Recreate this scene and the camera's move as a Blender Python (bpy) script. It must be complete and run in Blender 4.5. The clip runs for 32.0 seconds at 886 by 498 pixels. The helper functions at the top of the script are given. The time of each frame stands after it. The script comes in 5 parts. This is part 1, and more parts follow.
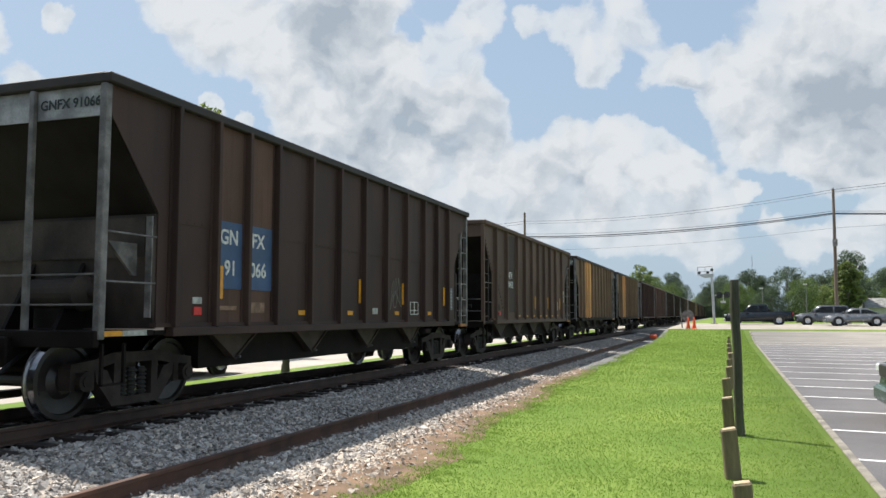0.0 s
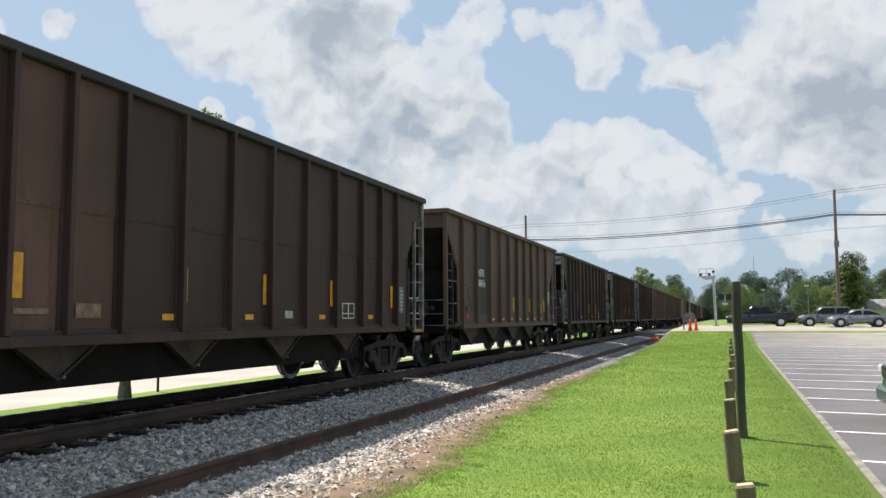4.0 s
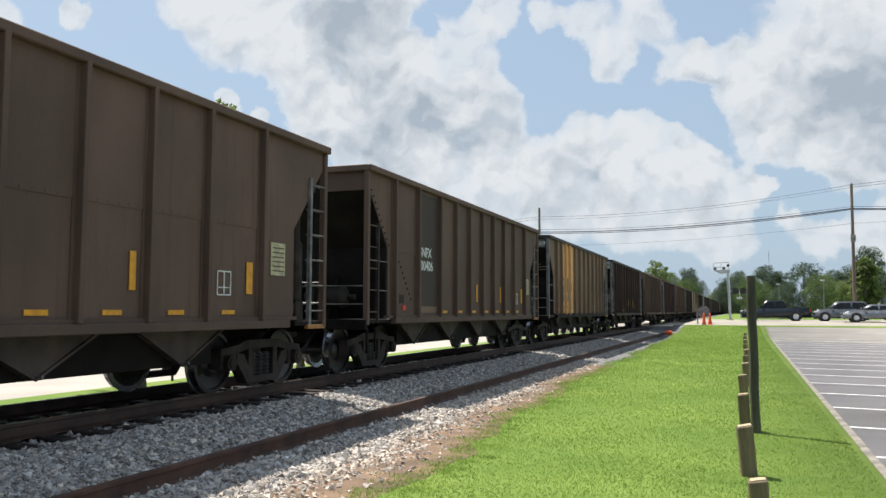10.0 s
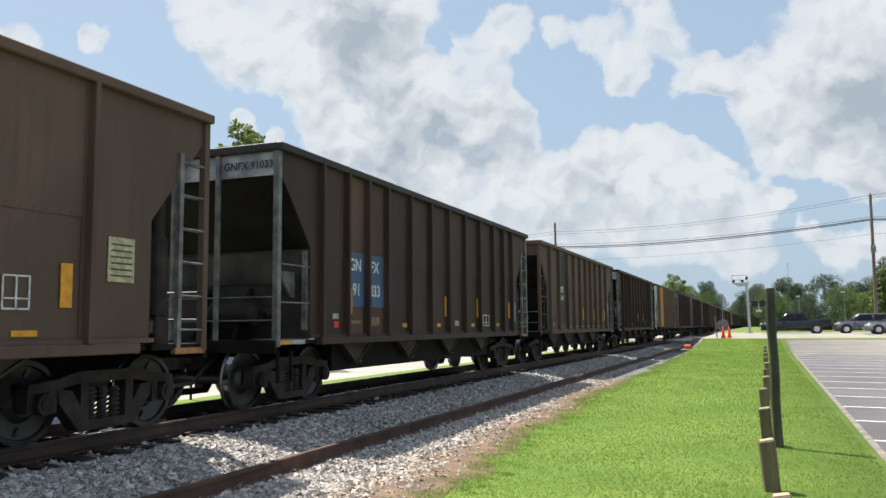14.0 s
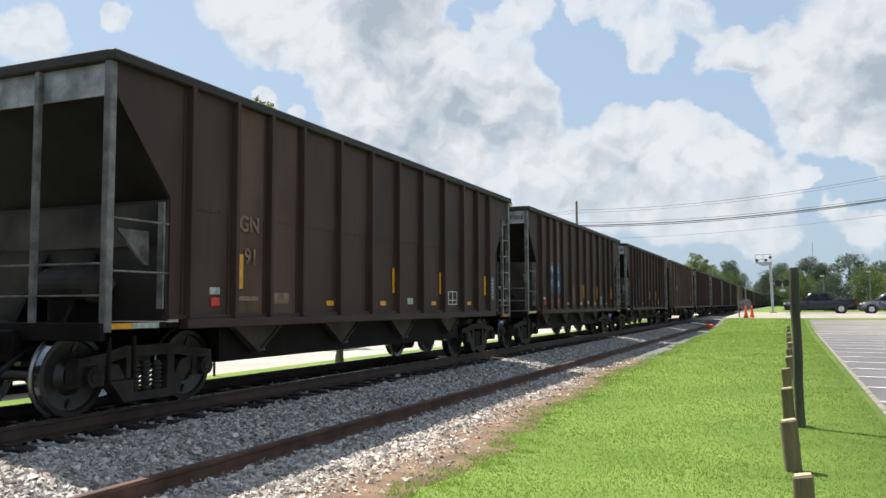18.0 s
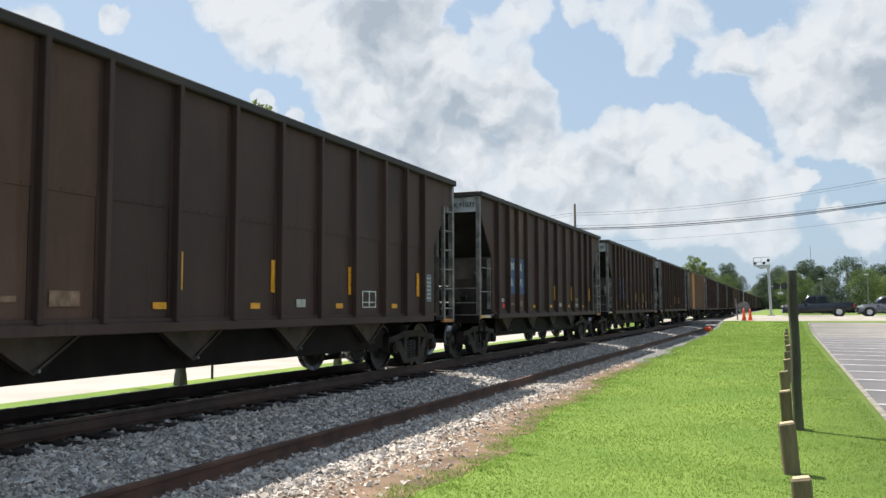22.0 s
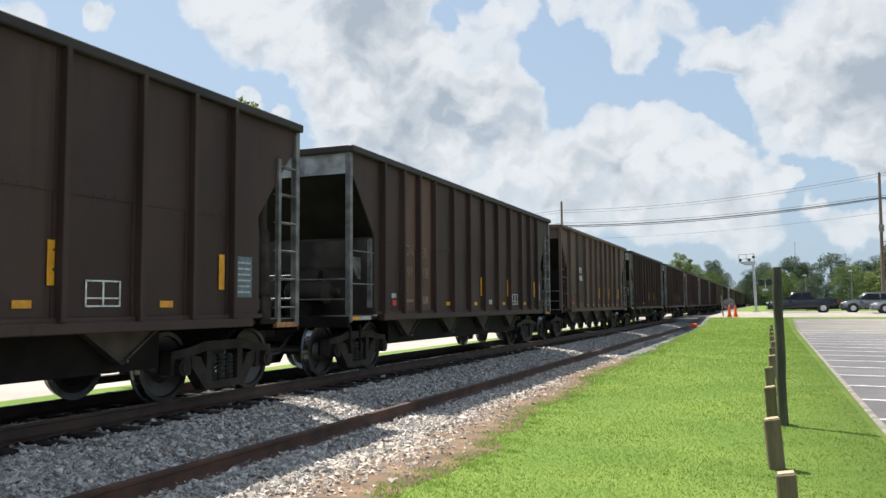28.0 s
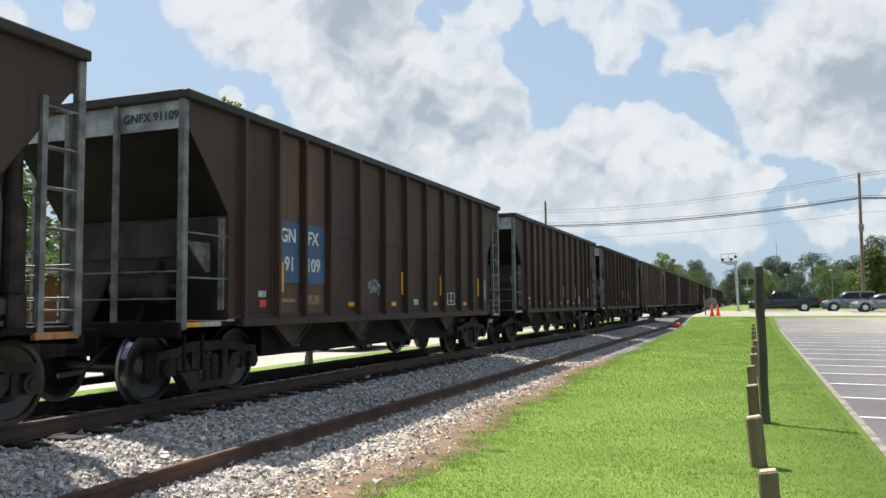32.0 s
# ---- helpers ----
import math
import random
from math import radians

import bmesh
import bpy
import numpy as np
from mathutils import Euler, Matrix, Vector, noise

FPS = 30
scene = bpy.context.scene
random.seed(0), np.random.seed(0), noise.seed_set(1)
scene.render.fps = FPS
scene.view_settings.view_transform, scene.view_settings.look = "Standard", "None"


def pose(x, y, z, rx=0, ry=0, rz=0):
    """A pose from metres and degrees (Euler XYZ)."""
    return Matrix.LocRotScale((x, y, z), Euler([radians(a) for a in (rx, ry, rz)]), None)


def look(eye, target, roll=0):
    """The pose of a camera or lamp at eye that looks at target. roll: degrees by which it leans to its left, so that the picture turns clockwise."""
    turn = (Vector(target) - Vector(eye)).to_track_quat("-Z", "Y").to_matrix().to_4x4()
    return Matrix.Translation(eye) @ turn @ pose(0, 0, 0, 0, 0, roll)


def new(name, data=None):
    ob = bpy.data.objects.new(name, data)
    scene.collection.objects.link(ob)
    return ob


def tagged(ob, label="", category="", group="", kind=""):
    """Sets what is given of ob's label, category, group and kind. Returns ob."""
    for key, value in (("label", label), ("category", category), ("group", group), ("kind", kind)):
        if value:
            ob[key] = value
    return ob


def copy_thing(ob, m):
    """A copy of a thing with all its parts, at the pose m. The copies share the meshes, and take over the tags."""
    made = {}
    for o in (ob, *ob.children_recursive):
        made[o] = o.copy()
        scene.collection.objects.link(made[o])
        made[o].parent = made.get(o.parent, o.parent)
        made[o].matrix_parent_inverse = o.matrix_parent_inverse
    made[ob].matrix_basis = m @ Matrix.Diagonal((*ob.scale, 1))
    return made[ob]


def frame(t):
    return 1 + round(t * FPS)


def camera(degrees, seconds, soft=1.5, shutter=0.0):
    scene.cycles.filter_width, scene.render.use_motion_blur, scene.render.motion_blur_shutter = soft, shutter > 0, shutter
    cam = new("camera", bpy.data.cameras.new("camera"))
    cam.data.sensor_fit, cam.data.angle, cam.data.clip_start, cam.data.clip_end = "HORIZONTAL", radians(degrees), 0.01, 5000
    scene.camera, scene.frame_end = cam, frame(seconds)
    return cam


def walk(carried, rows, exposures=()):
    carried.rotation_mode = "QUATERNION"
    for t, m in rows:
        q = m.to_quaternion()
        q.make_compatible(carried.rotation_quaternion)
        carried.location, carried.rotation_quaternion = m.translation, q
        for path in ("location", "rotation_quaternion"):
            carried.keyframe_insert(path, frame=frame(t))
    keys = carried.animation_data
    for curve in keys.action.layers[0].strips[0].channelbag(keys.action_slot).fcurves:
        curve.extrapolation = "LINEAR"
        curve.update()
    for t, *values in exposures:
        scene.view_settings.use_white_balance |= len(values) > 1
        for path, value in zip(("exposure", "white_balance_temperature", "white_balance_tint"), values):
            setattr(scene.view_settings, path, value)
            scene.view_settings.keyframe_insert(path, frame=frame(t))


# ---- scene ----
# Eye 1.65 m above the lawn at the origin; the track runs along +y, x to the right of it.
EYE = (0.0, 0.0, 1.65)
cam = camera(57.66, 32.0)

# seconds, heading, tilt, lean in degrees
PATH = [
    (0.0, -19.346, 4.694, 0.000),    (0.5, -19.378, 4.769, -0.188),    (1.0, -19.316, 4.909, -0.242),
    (1.5, -19.240, 4.869, -0.125),    (2.0, -19.274, 4.719, 0.096),    (2.5, -19.424, 4.672, 0.105),
    (3.0, -19.491, 4.712, -0.114),    (3.5, -19.391, 4.874, -0.333),    (5.5, -19.538, 4.981, -0.254),
    (6.0, -19.519, 4.991, -0.288),    (6.5, -19.509, 4.939, -0.313),    (7.0, -19.461, 4.832, -0.227),
    (7.5, -19.448, 4.768, -0.344),    (8.0, -19.548, 4.790, -0.443),    (8.5, -19.608, 4.927, -0.112),
    (9.0, -19.580, 4.997, 0.387),    (9.5, -19.825, 4.623, 0.407),    (10.0, -20.382, 4.370, 0.125),
    (10.5, -20.765, 4.518, 0.049),    (11.0, -21.096, 4.900, -0.066),    (11.5, -21.293, 5.081, -0.237),
    (12.0, -21.228, 5.175, -0.412),    (12.5, -21.251, 5.313, -0.436),    (13.0, -21.258, 5.475, -0.269),
    (13.5, -21.303, 5.537, -0.299),    (14.0, -21.517, 5.525, -0.499),    (14.5, -21.932, 5.473, -0.478),
    (16.5, -22.575, 4.582, -0.236),    (17.0, -22.655, 4.346, -0.186),    (17.5, -22.881, 4.123, 0.018),
    (18.0, -23.009, 3.994, -0.245),    (18.5, -22.981, 3.951, -0.366),    (19.0, -22.905, 4.067, -0.388),
    (19.5, -22.895, 4.188, -0.442),    (20.0, -22.778, 4.134, -0.414),    (20.5, -22.661, 3.914, -0.436),
    (21.0, -22.790, 3.829, -0.200),    (21.5, -22.864, 3.940, -0.101),    (22.0, -22.888, 4.189, -0.235),
    (22.5, -22.884, 4.219, -0.118),    (23.0, -22.879, 4.182, -0.101),    (23.5, -22.882, 4.256, -0.186),
    (24.0, -22.866, 4.346, -0.020),    (24.5, -22.509, 4.376, -0.122),    (25.0, -22.236, 4.371, -0.142),
    (25.5, -22.209, 4.280, -0.066),    (27.5, -21.932, 4.138, -0.345),    (28.0, -21.968, 4.009, -0.423),
    (28.5, -21.873, 3.974, -0.654),    (29.0, -21.660, 4.100, -0.624),    (29.5, -21.584, 4.139, -0.429),
    (30.0, -21.433, 4.008, -0.556),    (30.5, -21.241, 3.886, -0.634),    (31.0, -21.034, 3.830, -0.549),
    (31.5, -20.913, 3.889, -0.580),    (32.0, -20.846, 4.008, -0.600),
]
walk(cam, [(t, pose(*EYE, 90 + p, 0, -h) @ pose(0, 0, 0, 0, 0, r)) for t, h, p, r in PATH],
     exposures=[(0, 0.73), (12, 0.76), (17, 0.82), (32, 0.82)])

# ---------------------------------------------------------------- light
SUN_ELEV, SUN_AZ = 60.5, -63.0    # degrees; heading measured from +y towards +x


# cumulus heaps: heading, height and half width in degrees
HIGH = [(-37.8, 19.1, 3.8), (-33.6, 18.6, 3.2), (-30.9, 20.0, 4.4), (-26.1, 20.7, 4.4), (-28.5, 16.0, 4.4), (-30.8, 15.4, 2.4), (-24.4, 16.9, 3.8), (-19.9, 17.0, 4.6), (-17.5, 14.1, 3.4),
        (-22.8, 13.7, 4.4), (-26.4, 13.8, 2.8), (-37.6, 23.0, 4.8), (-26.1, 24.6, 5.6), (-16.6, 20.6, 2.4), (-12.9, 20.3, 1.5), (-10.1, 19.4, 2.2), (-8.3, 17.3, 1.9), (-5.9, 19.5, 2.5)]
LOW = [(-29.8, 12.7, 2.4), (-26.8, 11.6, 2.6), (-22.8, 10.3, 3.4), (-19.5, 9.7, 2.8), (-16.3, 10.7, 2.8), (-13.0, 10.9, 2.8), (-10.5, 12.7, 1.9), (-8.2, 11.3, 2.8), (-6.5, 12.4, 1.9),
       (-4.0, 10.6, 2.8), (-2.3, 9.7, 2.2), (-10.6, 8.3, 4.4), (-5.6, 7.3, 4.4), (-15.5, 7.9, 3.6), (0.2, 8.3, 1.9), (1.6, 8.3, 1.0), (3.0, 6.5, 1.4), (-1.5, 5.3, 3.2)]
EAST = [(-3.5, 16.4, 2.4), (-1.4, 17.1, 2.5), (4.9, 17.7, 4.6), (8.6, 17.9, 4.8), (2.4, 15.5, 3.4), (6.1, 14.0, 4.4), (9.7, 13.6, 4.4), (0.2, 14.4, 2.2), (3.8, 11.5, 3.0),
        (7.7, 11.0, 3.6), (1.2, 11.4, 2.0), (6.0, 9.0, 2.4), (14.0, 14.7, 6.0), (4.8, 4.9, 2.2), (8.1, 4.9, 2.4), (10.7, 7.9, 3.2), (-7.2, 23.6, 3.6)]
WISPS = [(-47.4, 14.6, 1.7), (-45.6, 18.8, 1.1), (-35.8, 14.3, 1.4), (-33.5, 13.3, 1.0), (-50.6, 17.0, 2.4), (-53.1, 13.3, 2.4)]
# unseen clouds beside, behind and overhead, added to brighten the train's shaded side
FILL_CLOUDS = [(45, 32, 14), (80, 24, 16), (120, 40, 14), (160, 25, 16), (-150, 30, 16), (-100, 35, 14), (20, 62, 12)]
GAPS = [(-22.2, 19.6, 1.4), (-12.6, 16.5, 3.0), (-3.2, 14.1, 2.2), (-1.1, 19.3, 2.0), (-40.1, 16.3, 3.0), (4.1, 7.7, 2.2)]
CLOUDS = [(a, e, w, 1.0) for a, e, w in HIGH + LOW + EAST + WISPS + FILL_CLOUDS] + [(a, e, w, -0.8) for a, e, w in GAPS]


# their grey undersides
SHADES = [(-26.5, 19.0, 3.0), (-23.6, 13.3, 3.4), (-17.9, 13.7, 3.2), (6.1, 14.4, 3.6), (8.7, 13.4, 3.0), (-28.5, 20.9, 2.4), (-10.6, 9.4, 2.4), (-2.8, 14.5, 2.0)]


def heading(az, el):
    az, el = radians(az), radians(el)
    return (math.sin(az) * math.cos(el), math.cos(az) * math.cos(el), math.sin(el))


def build_world():
    """Blue summer sky with broken cumulus."""
    world = bpy.data.worlds.new("sky")
    scene.world = world
    world.use_nodes = True
    nt = world.node_tree
    N, L = nt.nodes, nt.links
    N.clear()
    out = N.new("ShaderNodeOutputWorld")
    bg = N.new("ShaderNodeBackground")
    sky = N.new("ShaderNodeTexSky")
    sky.sky_type = "NISHITA"
    sky.sun_disc = False
    sky.sun_elevation = radians(SUN_ELEV)
    sky.sun_rotation = radians(SUN_AZ)
    sky.dust_density = 1.6
    co = N.new("ShaderNodeTexCoord")

    def math_node(op, a, b=None, clamp=False):
        n = N.new("ShaderNodeMath")
        n.operation, n.use_clamp = op, clamp
        for k, v in enumerate((a, b)):
            if v is None:
                continue
            if isinstance(v, (int, float)):
                n.inputs[k].default_value = v
            else:
                L.new(v, n.inputs[k])
        return n.outputs[0]

    def noise_at(where, offset, scale, detail, rough):
        mp = N.new("ShaderNodeMapping")
        mp.inputs["Location"].default_value = offset
        mp.inputs["Scale"].default_value = (1, 1, 1.5)
        L.new(where, mp.inputs["Vector"])
        n = N.new("ShaderNodeTexNoise")
        n.inputs["Scale"].default_value, n.inputs["Detail"].default_value, n.inputs["Roughness"].default_value = scale, detail, rough
        L.new(mp.outputs[0], n.inputs["Vector"])
        return n.outputs["Fac"]

    def lumps(where, rows, grow):
        """Sum of round soft spots, each an azimuth, a height, a width and a weight."""
        total = None
        for az, el, width, weight in rows:
            d = N.new("ShaderNodeVectorMath")
            d.operation = "DOT_PRODUCT"
            L.new(where, d.inputs[0])
            d.inputs[1].default_value = heading(az, el)
            mr = N.new("ShaderNodeMapRange")
            mr.interpolation_type = "SMOOTHERSTEP"
            mr.inputs["From Min"].default_value, mr.inputs["From Max"].default_value = math.cos(radians(width * grow)), 1.0
            mr.inputs["To Max"].default_value = weight
            L.new(d.outputs["Value"], mr.inputs["Value"])
            total = mr.outputs[0] if total is None else math_node("ADD", total, mr.outputs[0])
        return total

    def step(v, a, b):
        mr = N.new("ShaderNodeMapRange")
        mr.interpolation_type = "SMOOTHSTEP"
        mr.inputs["From Min"].default_value, mr.inputs["From Max"].default_value = a, b
        L.new(v, mr.inputs["Value"])
        return mr.outputs[0]

    def moved(where, by):
        n = N.new("ShaderNodeVectorMath")
        n.operation = "ADD"
        n.inputs[1].default_value = by
        L.new(where, n.inputs[0])
        return n.outputs[0]

    def unit(where):
        n = N.new("ShaderNodeVectorMath")
        n.operation = "NORMALIZE"
        L.new(where, n.inputs[0])
        return n.outputs[0]

    def frayed(where, scale, detail, reach):
        """Directions shaken by noise, which frays the heaps' outlines."""
        n = N.new("ShaderNodeTexNoise")
        n.inputs["Scale"].default_value, n.inputs["Detail"].default_value, n.inputs["Roughness"].default_value = scale, detail, 0.6
        L.new(where, n.inputs["Vector"])
        a = N.new("ShaderNodeVectorMath")
        a.operation = "MULTIPLY_ADD"
        a.inputs[1].default_value = (reach, reach, reach)
        L.new(moved(n.outputs["Color"], (-0.5, -0.5, -0.5)), a.inputs[0])
        L.new(where, a.inputs[2])
        return unit(a.outputs[0])

    def puffs(where):
        """Cauliflower relief at two sizes."""
        total = None
        for scale, weight in ((24.0, 1.0), (60.0, 0.45)):
            p = N.new("ShaderNodeTexVoronoi")
            p.feature = "SMOOTH_F1"
            p.inputs["Scale"].default_value, p.inputs["Detail"].default_value, p.inputs["Smoothness"].default_value = scale, 1.0, 0.3
            L.new(where, p.inputs["Vector"])
            v = math_node("MULTIPLY", math_node("SUBTRACT", 0.45, p.outputs["Distance"]), weight)
            total = v if total is None else math_node("ADD", total, v)
        return total
    here = frayed(co.outputs["Generated"], 15.0, 9, 0.062)
    above = unit(moved(here, (-0.006, 0.0, 0.016)))
    higher = unit(moved(here, (-0.012, 0.0, 0.040)))
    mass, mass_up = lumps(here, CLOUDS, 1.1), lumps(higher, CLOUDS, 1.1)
    puff, puff_up = puffs(here), puffs(above)
    drift = math_node("SUBTRACT", noise_at(here, (3.1, 0.4, 1.7), 7.0, 4, 0.5), 0.5)
    fine = math_node("SUBTRACT", noise_at(here, (7.7, 2.4, 0.3), 34.0, 8, 0.6), 0.5)
    fine_up = math_node("SUBTRACT", noise_at(above, (7.7, 2.4, 0.3), 34.0, 8, 0.6), 0.5)
    body = math_node("ADD", mass, math_node("ADD", math_node("MULTIPLY", drift, 0.6), math_node("MULTIPLY", fine, 0.45)))
    density = math_node("ADD", body, math_node("MULTIPLY", puff, 0.30))
    cover = math_node("ADD", math_node("MULTIPLY", step(density, 0.22, 0.72), 0.68), math_node("MULTIPLY", step(density, 0.3, 1.5), 0.32))
    core = step(density, 0.45, 1.1)
    # lit tops and grey undersides of the heaps
    under = step(math_node("SUBTRACT", mass_up, math_node("MULTIPLY", mass, 0.55)), 0.2, 2.4)
    relief = math_node("ADD", math_node("MULTIPLY", math_node("SUBTRACT", puff_up, puff), 0.45), math_node("MULTIPLY", math_node("SUBTRACT", fine_up, fine), 0.7))
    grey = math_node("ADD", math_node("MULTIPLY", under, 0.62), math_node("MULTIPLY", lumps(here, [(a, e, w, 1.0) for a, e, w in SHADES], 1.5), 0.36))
    grey = math_node("ADD", math_node("MULTIPLY", core, math_node("ADD", grey, math_node("MULTIPLY", drift, 0.5))), relief)
    col = N.new("ShaderNodeMix")
    col.data_type = "RGBA"
    col.inputs["A"].default_value = (4.6, 4.8, 5.0, 1)
    col.inputs["B"].default_value = (2.45, 2.85, 3.3, 1)
    L.new(math_node("MULTIPLY", grey, 1.0, True), col.inputs["Factor"])
    # pale haze low down
    sep = N.new("ShaderNodeSeparateXYZ")
    L.new(co.outputs["Generated"], sep.inputs[0])
    haze = N.new("ShaderNodeMapRange")
    haze.inputs["From Min"].default_value, haze.inputs["From Max"].default_value = 0.30, 0.0
    haze.inputs["To Min"].default_value, haze.inputs["To Max"].default_value = 0.72, 0.9
    L.new(sep.outputs["Z"], haze.inputs["Value"])
    base = N.new("ShaderNodeMix")
    base.data_type = "RGBA"
    base.inputs["B"].default_value = (2.5, 3.25, 4.05, 1)
    L.new(haze.outputs[0], base.inputs["Factor"])
    L.new(sky.outputs[0], base.inputs["A"])
    mix = N.new("ShaderNodeMix")
    mix.data_type = "RGBA"
    L.new(cover, mix.inputs["Factor"])
    L.new(base.outputs["Result"], mix.inputs["A"])
    L.new(col.outputs["Result"], mix.inputs["B"])
    bg.inputs["Strength"].default_value = 0.10
    L.new(mix.outputs["Result"], bg.inputs[0])
    L.new(bg.outputs[0], out.inputs[0])


build_world()
sun = new("sun", bpy.data.lights.new("sun", "SUN"))
sun.data.energy, sun.data.angle, sun.data.color = 5.0, radians(0.55), (1.0, 0.95, 0.88)
_e, _a = radians(SUN_ELEV), radians(SUN_AZ)
SUN_DIR = Vector((math.sin(_a) * math.cos(_e), math.cos(_a) * math.cos(_e), math.sin(_e)))
sun.matrix_world = look(SUN_DIR * 50, (0, 0, 0))


# ---------------------------------------------------------------- materials
def rgb(r, g, b):
    return (r, g, b, 1.0)


def surface(name, base, rough=0.6, metal=0.0, spread=0.25, scale=6.0, fine=60.0, bump=0.2, second=None, amount=0.5,
            stretch=(1, 1, 1), island=0.0, each=0.0, spec=0.5, thin=0.0, streak=None):
    """A procedural surface: base colour with large stains and fine grain, and a fine relief."""
    m = bpy.data.materials.new(name)
    m.use_nodes = True
    nt = m.node_tree
    N, L = nt.nodes, nt.links
    bsdf = N["Principled BSDF"]
    co = N.new("ShaderNodeTexCoord")
    mp = N.new("ShaderNodeMapping")
    mp.inputs["Scale"].default_value = stretch
    if each:
        info = N.new("ShaderNodeObjectInfo")
        shift = N.new("ShaderNodeVectorMath")
        shift.operation = "MULTIPLY_ADD"
        shift.inputs[1].default_value = (37, 53, 11)
        L.new(info.outputs["Random"], shift.inputs[0])
        L.new(co.outputs["Object"], shift.inputs[2])
        L.new(shift.outputs[0], mp.inputs["Vector"])
    else:
        L.new(co.outputs["Object"], mp.inputs["Vector"])
    big = N.new("ShaderNodeTexNoise")
    big.inputs["Scale"].default_value, big.inputs["Detail"].default_value = scale, 6
    small = N.new("ShaderNodeTexNoise")
    small.inputs["Scale"].default_value, small.inputs["Detail"].default_value = fine, 4
    for n in (big, small):
        L.new(mp.outputs[0], n.inputs["Vector"])
    ramp = N.new("ShaderNodeValToRGB")
    ramp.color_ramp.elements[0].position, ramp.color_ramp.elements[1].position = 0.38, 0.66
    L.new(big.outputs["Fac"], ramp.inputs[0])
    dark = [c * (1 - spread) for c in base[:3]] + [1]
    lite = list(second) if second else [min(1, c * (1 + spread)) for c in base[:3]] + [1]
    ramp.color_ramp.elements[0].color = dark
    ramp.color_ramp.elements[1].color = lite
    mix = N.new("ShaderNodeMix")
    mix.data_type, mix.blend_type = "RGBA", "OVERLAY"
    mix.inputs["Factor"].default_value = amount
    L.new(ramp.outputs[0], mix.inputs["A"])
    L.new(small.outputs["Color"], mix.inputs["B"])
    grey = N.new("ShaderNodeRGBToBW")
    L.new(small.outputs["Color"], grey.inputs[0])
    L.new(grey.outputs[0], mix.inputs["B"])
    colour = mix.outputs["Result"]
    if streak:                   # runs of rust and grime down the sheet
        run = N.new("ShaderNodeMapping")
        run.inputs["Scale"].default_value = (7, 7, 0.35)
        L.new(mp.inputs["Vector"].links[0].from_socket, run.inputs["Vector"])
        drip = N.new("ShaderNodeTexNoise")
        drip.inputs["Scale"].default_value, drip.inputs["Detail"].default_value = 1.3, 5
        L.new(run.outputs[0], drip.inputs["Vector"])
        band = N.new("ShaderNodeMapRange")
        band.interpolation_type = "SMOOTHSTEP"
        band.inputs["From Min"].default_value, band.inputs["From Max"].default_value, band.inputs["To Max"].default_value = 0.52, 0.74, 0.55
        L.new(drip.outputs["Fac"], band.inputs["Value"])
        rusty = N.new("ShaderNodeMix")
        rusty.data_type = "RGBA"
        rusty.inputs["B"].default_value = streak
        L.new(band.outputs[0], rusty.inputs["Factor"])
        L.new(colour, rusty.inputs["A"])
        colour = rusty.outputs["Result"]
    if island or each:
        src = N.new("ShaderNodeNewGeometry").outputs["Random Per Island"] if island else N.new("ShaderNodeObjectInfo").outputs["Random"]
        amt = island or each
        mr = N.new("ShaderNodeMapRange")
        mr.inputs["To Min"].default_value, mr.inputs["To Max"].default_value = 1 - amt, 1 + amt
        L.new(src, mr.inputs["Value"])
        hsv = N.new("ShaderNodeHueSaturation")
        L.new(mr.outputs[0], hsv.inputs["Value"])
        L.new(colour, hsv.inputs["Color"])
        colour = hsv.outputs[0]
    L.new(colour, bsdf.inputs["Base Color"])
    bsdf.inputs["Metallic"].default_value = metal
    bsdf.inputs["Specular IOR Level"].default_value = spec
    rr = N.new("ShaderNodeMapRange")
    rr.inputs["To Min"].default_value, rr.inputs["To Max"].default_value = max(0.02, rough - 0.12), min(1, rough + 0.12)
    L.new(big.outputs["Fac"], rr.inputs["Value"])
    L.new(rr.outputs[0], bsdf.inputs["Roughness"])
    if bump:
        bp = N.new("ShaderNodeBump")
        bp.inputs["Strength"].default_value, bp.inputs["Distance"].default_value = bump, 0.01
        L.new(small.outputs["Fac"], bp.inputs["Height"])
        L.new(bp.outputs[0], bsdf.inputs["Normal"])
    if thin:                     # leaves and blades let light through
        tr = N.new("ShaderNodeBsdfTranslucent")
        L.new(colour, tr.inputs["Color"])
        both = N.new("ShaderNodeMixShader")
        both.inputs[0].default_value = thin
        L.new(bsdf.outputs[0], both.inputs[1])
        L.new(tr.outputs[0], both.inputs[2])
        L.new(both.outputs[0], N["Material Output"].inputs["Surface"])
    return m


BROWN = surface("brown_car_paint", rgb(0.058, 0.0335, 0.028), 0.68, amount=0.14, scale=0.9, fine=32, spread=0.25, stretch=(1, 1, 0.5), each=0.10, spec=0.35, streak=rgb(0.036, 0.024, 0.021))
BROWN_RUST = surface("rusty_panel_paint", rgb(0.115, 0.066, 0.050), 0.75, amount=0.2, scale=1.1, fine=30, spread=0.25, stretch=(1, 1, 0.5), each=0.12, spec=0.3, streak=rgb(0.075, 0.038, 0.026))
GREYTAN = surface("grey_tan_car_paint", rgb(0.215, 0.142, 0.098), 0.72, amount=0.12, scale=0.8, fine=32, spread=0.16, stretch=(1, 1, 0.6), each=0.08, spec=0.3, streak=rgb(0.165, 0.105, 0.07))
